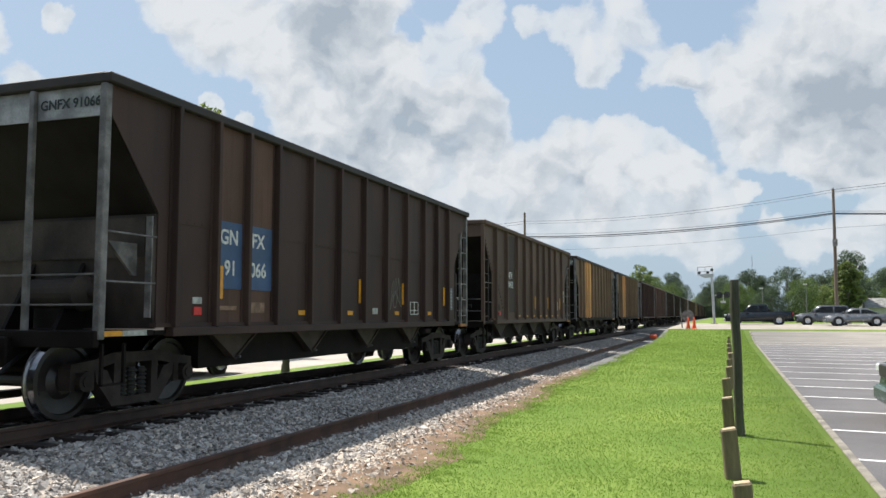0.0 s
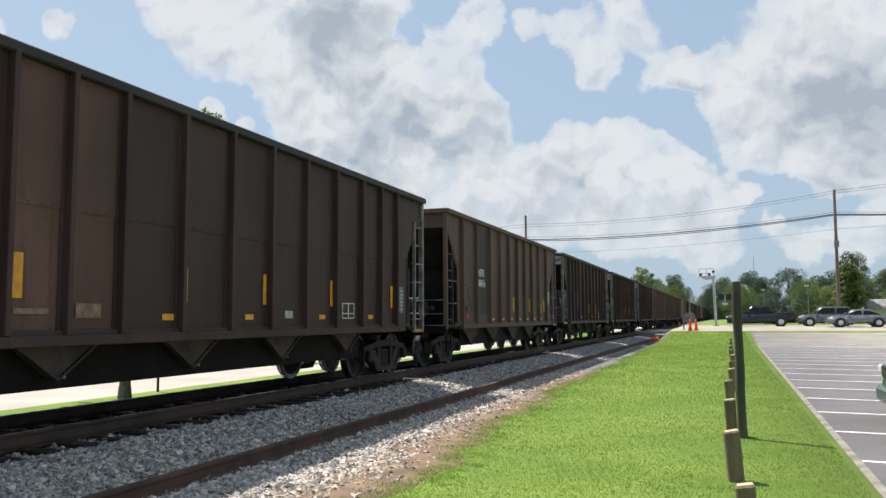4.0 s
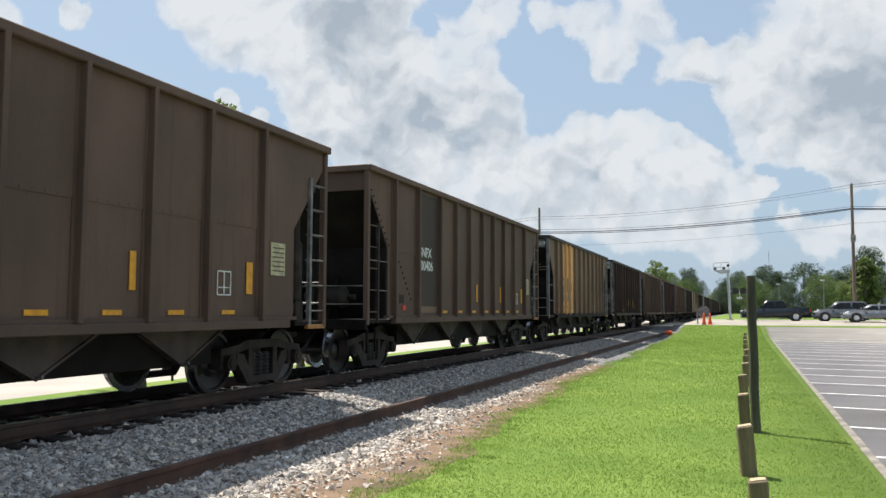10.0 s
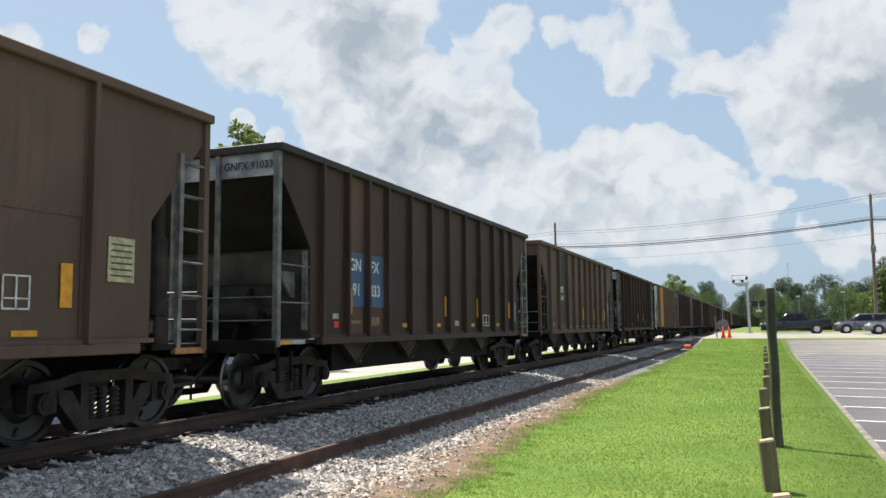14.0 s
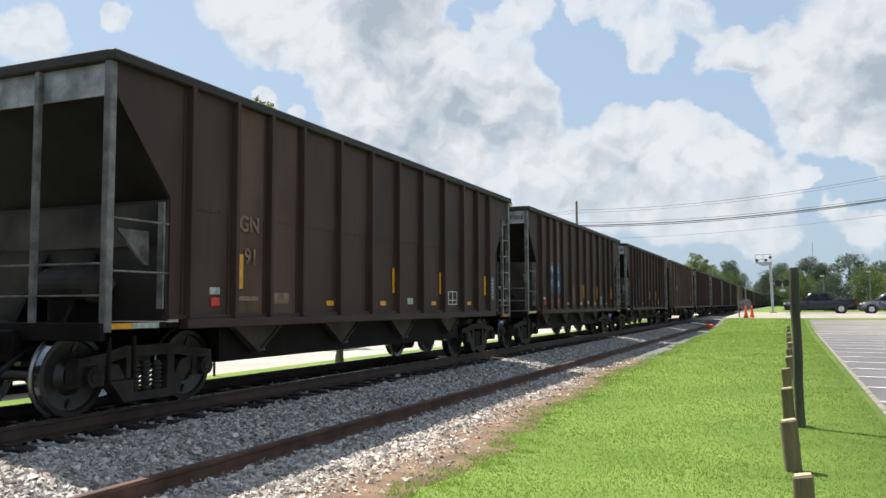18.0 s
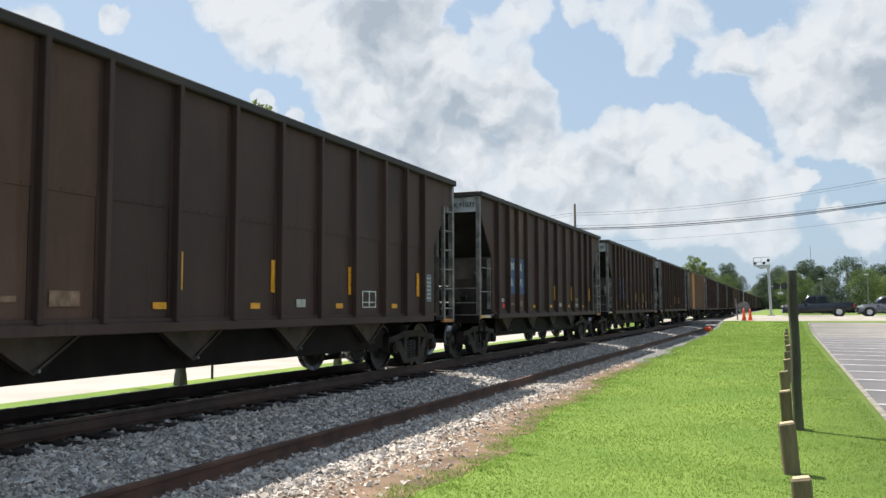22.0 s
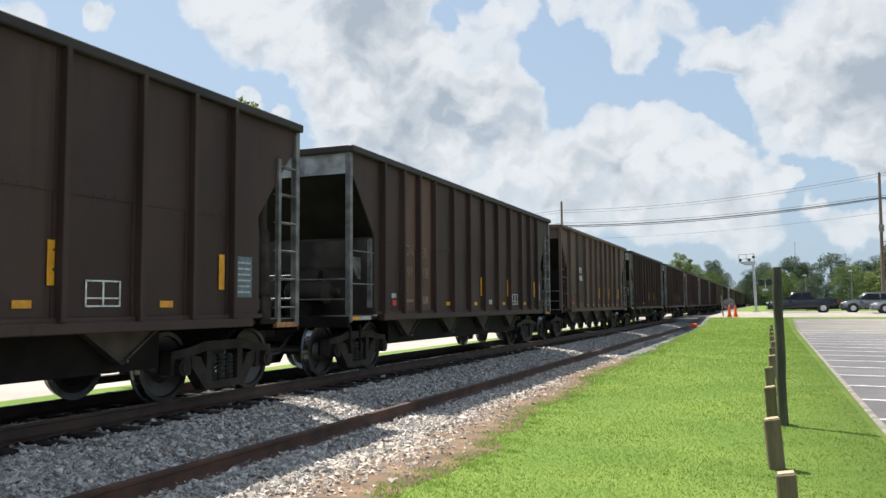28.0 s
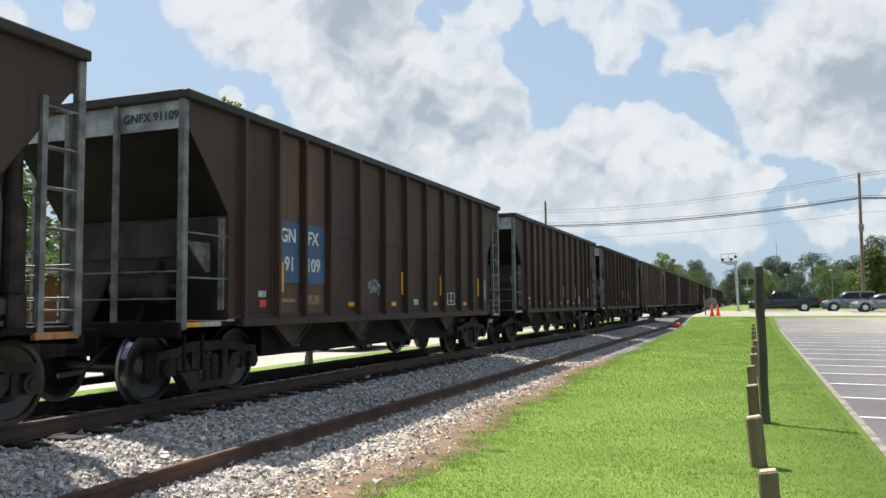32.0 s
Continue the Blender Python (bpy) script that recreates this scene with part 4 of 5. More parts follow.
    part("hopper_floor", box(B(), -FACE + 0.02, FACE - 0.02, -HALF + 1.04, HALF - 1.04, 0.985, 1.04), NEARBLACK, car)
    # trucks
    for s in (-1, 1):
        bm = box(B(), -0.95, 0.95, -0.17, 0.17, 0.42, 0.66, 0.03)
        rod(bm, (0, 0, 0.6), (0, 0, 0.72), 0.2, 14)
        truck = part("truck", bm, TRUCK, car, "grimy cast steel truck with two wheelsets")
        truck.matrix_basis = pose(0, s * (HALF - 1.2), 0)
        f = part("side_frame", make_side_frame(), TRUCK, truck)
        f.matrix_basis = pose(1.0, 0, 0)
        g = like(f)
        g.matrix_basis = pose(-1.0, 0, 0, 0, 0, 180)
        for y in (-0.18, 0, 0.18):
            part("spring", make_spring(), SPRING, truck).matrix_basis = pose(1.0, y, 0)
        w = part("wheelset", make_wheelset(), [WHEEL, TREAD], truck, "steel wheelset with polished treads")
        w.matrix_basis = pose(0, -0.93, 0.46)
        g = like(w)
        g.matrix_basis = pose(0, 0.93, 0.46)
    # reflectors and placards on the camera's side
    X = FACE + 0.014

    def plate(name, y0, y1, z0, z1, mat, label, x=X):
        return part(name, box(B(), x - 0.008, x + 0.003, y0 - HALF, y1 - HALF, Z0 + z0, Z0 + z1), mat, car, label)
    flat, width = {"A": ((4.66, 6.5, 8.78, 10.8), 0.11), "B": ((), 0.1), "C": ((4.35, 5.48, 6.58, 7.7, 8.75, 9.85, 10.95), 0.15)}[kind]
    for y in flat:
        plate("reflector", y - width, y + width, 0.13 if kind == "A" else 0.07, 0.21 if kind == "A" else 0.13, REFLECT, "amber reflector strip")
    tall = {"A": ((2.26, 0.14), (5.0, 0.03), (6.86, 0.085), (9.06, 0.085), (11.78, 0.11)), "C": ((2.6, 0.12), (6.74, 0.12), (9.0, 0.10), (11.36, 0.15)), "B": ((1.88, 0.09), (4.68, 0.07), (6.76, 0.09))}[kind]
    for y, w in tall:
        plate("reflector", y, y + w, 0.36, 0.82, REFLECT if kind != "B" else OLDAMBER, "upright amber reflector strip", X + 0.006)
    # stencil frame of thin white lines
    bm = B()
    y0, z0, w, h = {"A": (9.56, 0.14, 0.5, 0.29), "B": (9.42, 0.12, 0.42, 0.26), "C": (10.68, 0.33, 0.32, 0.34)}[kind]
    y0, z0 = y0 - HALF, z0 + Z0
    for a, b, c, d in ((0, w, 0, 0.018), (0, w, h - 0.018, h), (0, 0.018, 0, h), (w - 0.018, w, 0, h), (w / 2 - 0.01, w / 2 + 0.01, 0, h), (0, w, h * 0.3, h * 0.3 + 0.016)):
        box(bm, X - 0.008, X + 0.002, y0 + a, y0 + b, z0 + c, z0 + d)
    part("stencil_box", bm, WHITE, car, "white stencilled grid of boxes")["kind"] = "stuff"
    if kind == "A":
        plate("placard", 7.52, 7.76, 0.15, 0.27, PALE, "small pale placard")
        plate("placard", 12.16, 12.52, 0.26, 0.82, CYAN, "weathered blue-grey data placard", FACE + 0.006)
        for k in range(6):
            plate("placard_line", 12.2, 12.48, 0.32 + k * 0.08, 0.345 + k * 0.08, PALE, "", FACE + 0.010)
        plate("lamp_plate", 1.74, 1.94, 0.28, 0.37, PALE, "small pale plate", FACE + 0.006)
        plate("stencil_bar", 2.3, 2.75, 0.2, 0.26, OLDMARK, "faded stencil bar")
        plate("stencil_bar", 3.12, 3.5, 0.16, 0.32, OLDMARK, "faded stencil bar")
    elif kind == "C":
        plate("placard", 12.0, 12.4, 0.66, 1.16, STRAW, "pale yellow data placard")
        for k in range(6):
            plate("placard_line", 12.04, 12.36, 0.72 + k * 0.07, 0.74 + k * 0.07, TAUPE, "", X + 0.003)
        plate("hatch", 1.62, 1.85, 0.28, 0.46, DARKBOX, "small square hatch", FACE + 0.006)
    else:
        for k in range(5):
            plate("stencil_bar", 9.45, 9.8, 0.45 + k * 0.13, 0.49 + k * 0.13, WHITE, "small white stencil lines")
        for k in range(3):
            plate("stencil_bar", 2.28 + 0.82 * k, 2.78 + 0.82 * k, 0.22, 0.32, OLDMARK, "faded stencil bar")
        plate("hatch", 1.62, 1.86, 0.30, 0.48, DARKBOX, "small square hatch", FACE + 0.006)
        bm = B()
        for a, b, c, d in ((0, 0.26, 0, 0.018), (0, 0.26, 0.3, 0.318), (0, 0.018, 0, 0.318), (0.242, 0.26, 0, 0.318)):
            box(bm, X - 0.008, X + 0.002, 4.1 - HALF + a, 4.1 - HALF + b, Z0 + 0.95 + c, Z0 + 0.95 + d)
        part("stencil_box", bm, OLDMARK, car, "faded square outline")["kind"] = "stuff"
    part("red_marker", box(B(), FACE - 0.001, FACE + 0.02, 1.76 - HALF, 1.93 - HALF, Z0 + 0.13, Z0 + 0.24, 0.005), RED, car, "small red marker")
    # bolt heads across the first bay
    if kind != "A":
        bm = B()
        for k in range(9):
            rod(bm, (FACE, 1.5 - HALF + k * 0.09, Z0 + 1.25 - k * 0.11), (FACE + 0.02, 1.5 - HALF + k * 0.09, Z0 + 1.25 - k * 0.11), 0.022, 6)
        for k in range(10):
            y, z = 0.22 + k * 0.092 - HALF, Z1 - 0.37 - k * 0.112
            rod(bm, (FACE, y, z), (FACE + 0.02, y, z), 0.018, 6)
        part("riveted_seam", bm, DARKBOX, car)["kind"] = "stuff"
    if kind == "B":
        bm = B()
        for x0, x1, z in ((-0.35, 0.1, 2.95), (-0.33, 0.06, 2.88), (-0.3, 0.1, 2.81), (-0.3, -0.02, 2.74), (0.55, 0.78, 3.05), (0.62, 1.1, 2.97), (0.95, 1.3, 2.88), (1.0, 1.38, 2.78)):
            y = -HALF + 0.1 + (Z1 - 0.30 - z) * 0.9 / 1.13 - 0.012
            box(bm, x0, x1, y - 0.004, y + 0.004, z, z + 0.03)
        part("stencil_lines", bm, GRAFFITI, car, "faint white stencil lines on the slope sheet")["kind"] = "stuff"
    return car


BAND = surface("chalky_end_band", rgb(0.36, 0.365, 0.38), 0.75, scale=3, spread=0.4)
FLANGE = surface("worn_bare_flange", rgb(0.16, 0.15, 0.148), 0.6, scale=4, spread=0.5)
SMEAR = surface("grey_washed_soot", rgb(0.034, 0.025, 0.021), 0.8, scale=1.3, spread=0.6, second=rgb(0.092, 0.074, 0.066), stretch=(1, 1, 0.8), each=0.2)
BARESHEET = surface("bare_chalky_sheet", rgb(0.58, 0.56, 0.53), 0.7, scale=2.5, spread=0.45)
STRAW = surface("yellowed_placard", rgb(0.47, 0.43, 0.26), 0.5, scale=12, spread=0.25)
OLDAMBER = surface("faded_amber_tape", rgb(0.36, 0.17, 0.06), 0.7, scale=10, spread=0.25)
OLDMARK = surface("faded_stencil_paint", rgb(0.24, 0.15, 0.10), 0.75, scale=10, spread=0.35)
PINK = surface("pinkish_primer_patch", rgb(0.16, 0.07, 0.055), 0.75, scale=3, spread=0.3)
TAGGREY = surface("dull_grey_spray_paint", rgb(0.20, 0.195, 0.17), 0.75, scale=14, spread=0.3)
TAGBLUE = surface("pale_blue_spray_paint", rgb(0.36, 0.47, 0.5), 0.75, scale=14, spread=0.3)
BANDINK = surface("dark_stencil_ink", rgb(0.04, 0.05, 0.05), 0.7, scale=14, spread=0.3)
CHORD = surface("dark_grey_brown_chord", rgb(0.04, 0.033, 0.03), 0.6, scale=2, spread=0.3, stretch=(1, 0.3, 1), spec=0.3)
CHUTE = surface("dusty_chute_steel", rgb(0.075, 0.053, 0.043), 0.7, metal=0.0, scale=2.5, spread=0.4)
SPRING = surface("spring_steel", rgb(0.035, 0.033, 0.032), 0.55, metal=0.2, scale=6, spread=0.3)
# lower end sheet: very dark brown with lighter blotches
DUSTYDARK = surface("dark_streaked_steel", rgb(0.032, 0.022, 0.018), 0.75, scale=1.1, spread=0.75, second=rgb(0.062, 0.045, 0.038), stretch=(1, 1, 0.7), each=0.2)

FRONT = 20.97 - HALF       # centre of the car whose far end first shows, at the start


def way(t):
    """How far the train has run by t seconds."""
    u = t / 32
    return 516.75 * u + 2.254 * u * u


def scribble(seed, w, h, n=150):
    """A looping spray-paint tag as a flat ribbon in the plane x = 0."""
    rng = random.Random(seed)
    bm = B()
    a, b, c = rng.uniform(11, 15), rng.uniform(7, 11), rng.uniform(0, 6)
    pts = []
    for i in range(n):
        u = i / (n - 1)
        pts.append(Vector((0, w * (u + 0.13 * math.sin(a * 6.28 * u * 0.5 + c)), h * (0.5 + 0.46 * math.sin(b * 6.28 * u * 0.5) * math.cos(c + 9 * u)))))
    prev = None
    for i, p in enumerate(pts):
        d = (pts[min(n - 1, i + 1)] - pts[max(0, i - 1)]).normalized()
        s = Vector((0, -d.z, d.y)) * 0.009
        quad = [bm.verts.new(p + s), bm.verts.new(p - s)]
        if prev:
            bm.faces.new((prev[0], prev[1], quad[1], quad[0]))
        prev = quad
    return bm


# marks of single cars: place in the train, kind, from, to along the car and up, paint
MARKS = [(1, "tag", 8.46, 9.1, 0.2, 0.95, "TAGGREY"), (7, "tag", 6.12, 6.62, 0.46, 0.97, "TAGGREY"), (35, "tag", 5.36, 5.9, 0.33, 0.65, "TAGBLUE"), (22, "tag", 1.4, 2.05, 0.35, 0.95, "OLDMARK"),
         (26, "tag", 8.3, 8.9, 0.2, 0.8, "TAGGREY"), (34, "tag", 10.4, 11.0, 0.25, 0.8, "TAGGREY"), (2, "tag", 7.3, 7.9, 0.3, 0.8, "OLDMARK"), (18, "tag", 6.2, 6.8, 0.3, 0.9, "OLDMARK"),
         (21, "patch", 4.95, 5.55, 0.14, 0.74, "PINK"), (21, "patch", 6.05, 6.8, 0.12, 0.84, "PINK"), (21, "patch", 8.2, 8.75, 0.14, 0.7, "PINK"), (21, "patch", 10.4, 10.78, 0.3, 0.95, "PINK"),
         (10, "patch", 2.62, 3.8, 0.08, 0.5, "GREYTAN"), (12, "patch", 2.62, 3.8, 0.08, 0.5, "GREYTAN"), (33, "patch", 2.25, 2.88, 0.5, 2.7, "BROWN_RUST"), (33, "patch", 3.05, 3.7, 0.5, 2.7, "BROWN_RUST"),
         (8, "strip", 7.10, 7.16, 0.40, 0.80, "REFLECT"), (25, "strip", 7.10, 7.16, 0.40, 0.80, "REFLECT"), (27, "strip", 7.10, 7.16, 0.40, 0.80, "REFLECT"),
         (7, "patch", 2.25, 2.88, 0.05, 0.45, "OLDMARK"), (22, "patch", 2.25, 2.88, 0.05, 0.42, "OLDMARK"), (30, "patch", 2.25, 2.88, 0.05, 0.42, "BROWN_RUST")]


def build_train():
    protos = {}
    out = []
    for i, (kind, number) in enumerate(TRAIN):
        m = pose(TRACK_X, FRONT + (i - 1) * PITCH, RAIL_Z)
        if kind not in protos:
            car = build_hopper(kind)
            car.matrix_basis = m
            protos[kind] = car
            out.append(car)
        else:
            out.append(None)
    for i, (kind, number) in enumerate(TRAIN):
        if out[i] is None:
            out[i] = copy_thing(protos[kind], pose(TRACK_X, FRONT + (i - 1) * PITCH, RAIL_Z))
    x = FACE + 0.016
    patches = {}
    for kind, mat, bays, z0, z1 in (("A", BLUE, ((2.225, 2.89), (3.005, 3.71)), 0.5, 1.46), ("B", SLATE, ((2.225, 2.89), (3.005, 3.71)), 0.5, 1.45), ("C", PANEL, ((2.59, 3.82),), 0.22, 2.74)):
        patches[kind] = []
        for a, b in bays:
            me = mesh_of(box(B(), FACE - 0.001, FACE + 0.0135, a - HALF, b - HALF, Z0 + z0, Z0 + z1), "number_patch")
            me.materials.append(mat)
            patches[kind].append(me)
    for car, (kind, number) in zip(out, TRAIN):
        if kind == "B":
            for words, xx, z in (("DO NOT", -0.22, 2.24), ("HUMP", -0.14, 2.06)):
                lettering(words, 0.15, car, Matrix.Translation((xx, -HALF + 0.94, z)) @ Euler((radians(90), 0, 0)).to_matrix().to_4x4(), "white stencilled warning")
        if not number:
            continue
        for me in patches[kind]:
            o = new("number_patch", me)
            o.parent = car
            o["label"] = {"A": "blue painted number patch", "B": "slate grey number patch", "C": "darker repainted panel"}[kind]
        if kind == "C":
            lines = (("GNFX", 2.62, 1.33), ("200" + number, 2.62, 1.03))
        else:
            lines = (("GN", 2.31, 1.14), ("91", 2.43, 0.70), ("FX", 3.12, 1.14), (number, 3.08, 0.70))
            o = lettering("GNFX 91" + number, 0.165, car, Matrix.Translation((0.50, -HALF + 0.082, Z1 - 0.26)) @ Euler((radians(90), 0, 0)).to_matrix().to_4x4(), "stencilled end lettering")
            if kind == "A":
                o.data = o.data.copy()
                o.data.materials.clear()
                o.data.materials.append(BANDINK)
        for words, y, z in lines:
            lettering(words, 0.30, car, text_face(y - HALF, Z0 + z, x), "white stencilled lettering")
    for i, lines in ((31, (("GN", 2.31, 1.14), ("91", 2.43, 0.70), ("FX", 3.12, 1.14), ("108", 3.08, 0.70))), (20, (("GN", 2.31, 1.14), ("91", 2.43, 0.70)))):
        for words, y, z in lines:        # letters painted over, still showing faintly
            o = lettering(words, 0.30, out[i], text_face(y - HALF, Z0 + z, x), "faint old lettering")
            o.data = o.data.copy()
            o.data.materials.clear()
            o.data.materials.append(OLDMARK)
    for o in out[19].children:           # one car has a bare pale corner sheet
        if o.name.startswith("side_sheet") and min(v.co.y for v in o.data.vertices) < -HALF + 0.3:
            o.data = o.data.copy()
            o.data.materials.clear()
            o.data.materials.append(BARESHEET)
            o["label"] = "bare pale corner sheet"
        elif o.name.startswith("corner_post") and max(v.co.y for v in o.data.vertices) < 0 < min(v.co.x for v in o.data.vertices) and o.matrix_basis[0][0] > 0:
            o.data = o.data.copy()
            o.data.materials.clear()
            o.data.materials.append(BARESHEET)
    paints = {"TAGGREY": TAGGREY, "TAGBLUE": TAGBLUE, "OLDMARK": OLDMARK, "PINK": PINK, "GREYTAN": GREYTAN, "REFLECT": REFLECT, "BROWN_RUST": BROWN_RUST}
    for k, (i, what, y0, y1, z0, z1, paint) in enumerate(MARKS):
        if what == "tag":
            o = part("graffiti", scribble(k, y1 - y0, z1 - z0), paints[paint], out[i], "loose spray-painted scrawl")
            o.matrix_basis = pose(FACE + 0.013, y0 - HALF, Z0 + z0)
        else:
            part("reflector" if what == "strip" else "paint_patch", box(B(), FACE - 0.001, FACE + 0.0125, y0 - HALF, y1 - HALF, Z0 + z0, Z0 + z1), paints[paint], out[i], "narrow amber reflector strip" if what == "strip" else "repainted patch on the side")
    return out


TRAIN_CARS = build_train()



# ---------------------------------------------------------------- lawn posts
def build_posts():
    random.seed(21)
    for i, (x, y, h, w) in enumerate(((0.09, 6.15, 0.475, 0.13), (0.02, 8.8, 0.50, 0.15), (0.0, 12.1, 0.50, 0.15), (0.0, 15.7, 0.50, 0.15), (0.06, 19.3, 0.5, 0.15), (0.08, 22.6, 0.5, 0.15),
                                      (0.1, 26.3, 0.5, 0.15), (0.09, 30.5, 0.5, 0.15), (0.09, 35.0, 0.5, 0.15), (0.09, 40.0, 0.5, 0.15), (0.1, 46.0, 0.5, 0.15))):
        p = thing("timber_post", "short weathered timber bollard with a sawn top", "post", pose(x, y, rise(y), random.uniform(-1.5, 1.5), random.uniform(-4.5, -1.5), random.uniform(-12, 12)), group="posts along the lawn")
        bm = box(B(), -w / 2, w / 2, -w / 2, w / 2, -0.25, h, 0.012)
        for v in bm.verts:
            v.co.z += 0.12 * v.co.x if v.co.z > 0.3 else 0
        part("shaft", bm, TIMBER, p)
        bm = box(B(), -w / 2 + 0.012, w / 2 - 0.012, -w / 2 + 0.012, w / 2 - 0.012, h - 0.002, h + 0.004)
        for v in bm.verts:
            v.co.z += 0.12 * v.co.x
        part("cut_top", bm, CUTEND, p, "pale sawn end grain")
    post = thing("tall_post", "tall dark weathered timber post in the lawn", "post", pose(0.13, 11.9, 0, 0.3, -0.6, 20))
    bm = B()
    prev = None
    for k in range(9):
        z = -0.3 + k * 0.304
        w = 0.062 + 0.003 * math.sin(k * 2.1)
        ring = [bm.verts.new((w * math.cos(a) + 0.006 * math.sin(k * 1.7), w * math.sin(a), z)) for a in [math.pi / 6 * i for i in range(12)]]
        if prev:
            for i in range(12):
                bm.faces.new((prev[i], prev[(i + 1) % 12], ring[(i + 1) % 12], ring[i]))
        else:
            bm.faces.new(ring[::-1])
        prev = ring
    bm.faces.new(prev)
    part("shaft", bm, MOSSPOST, post)
    part("cut_top", rod(B(), (0.004, 0, 2.132), (0.004, 0, 2.138), 0.05, 12), TIMBER, post)


build_posts()


# ---------------------------------------------------------------- poles and wires
def utility_pole(x, y, top, ground, arms, lean=0.0, brace=True):
    pole = thing("utility_pole", "tall brown wooden utility pole carrying wires", "utility pole", pose(x, y, ground, 0, lean, 0), group="utility poles")
    h = top - ground
    part("shaft", rod(B(), (0, 0, -0.5), (0, 0, h), 0.19, 14, 0.12), POLE, pole)
    for z in arms:
        ins = rod(B(), (0, 0, z - ground), (0, 0, z - ground + 0.28), 0.05, 8)
        part("insulator", ins, DUSTY, pole)
    bm = box(B(), -0.22, 0.22, -0.3, -0.1, h - 5.6, h - 4.9, 0.03)
    part("junction_box", bm, DUSTY, pole)
    return pole


def wire(a, b, sag, r, label="thin black cable strung between poles"):
    w = thing("overhead_wire", label, "wire", group="overhead wires")
    cu = bpy.data.curves.new("cable", "CURVE")
    cu.dimensions, cu.bevel_depth, cu.bevel_resolution = "3D", r, 1
    sp = cu.splines.new("POLY")
    n = 24
    sp.points.add(n)
    a, b = Vector(a), Vector(b)
    for i in range(n + 1):
        u = i / n
        p = a.lerp(b, u)
        sp.points[i].co = (p.x, p.y, p.z - 4 * sag * u * (1 - u), 1)
    ob = new("cable", cu)
    cu.materials.append(WIRE)
    ob.parent = w


POLE_A, POLE_B, POLE_C = (10.05, 86.0), (-22.6, 94.0), (48.0, 76.0)
utility_pole(*POLE_A, 13.9, 0.7, (13.75,), lean=0.4)
utility_pole(*POLE_B, 13.9, 0.2, (13.75,))
utility_pole(*POLE_C, 17.5, 0.7, (17.2,))
for za, zb, zc, sag, r in ((13.85, 12.9, 17.4, 0.75, 0.018), (13.6, 12.6, 17.0, 0.75, 0.014), (11.75, 11.35, 10.6, 0.6, 0.02), (11.55, 11.05, 10.3, 0.6, 0.05), (11.45, 10.90, 10.2, 0.65, 0.035), (10.1, 9.4, 12.0, 0.5, 0.012)):
    wire((*POLE_A, za), (*POLE_B, zb), sag, r)
    wire((*POLE_A, za), (*POLE_C, zc), 0.5, r)
    wire((*POLE_B, zb), (-70.0, 104.0, zb + 0.5), 0.8, r)


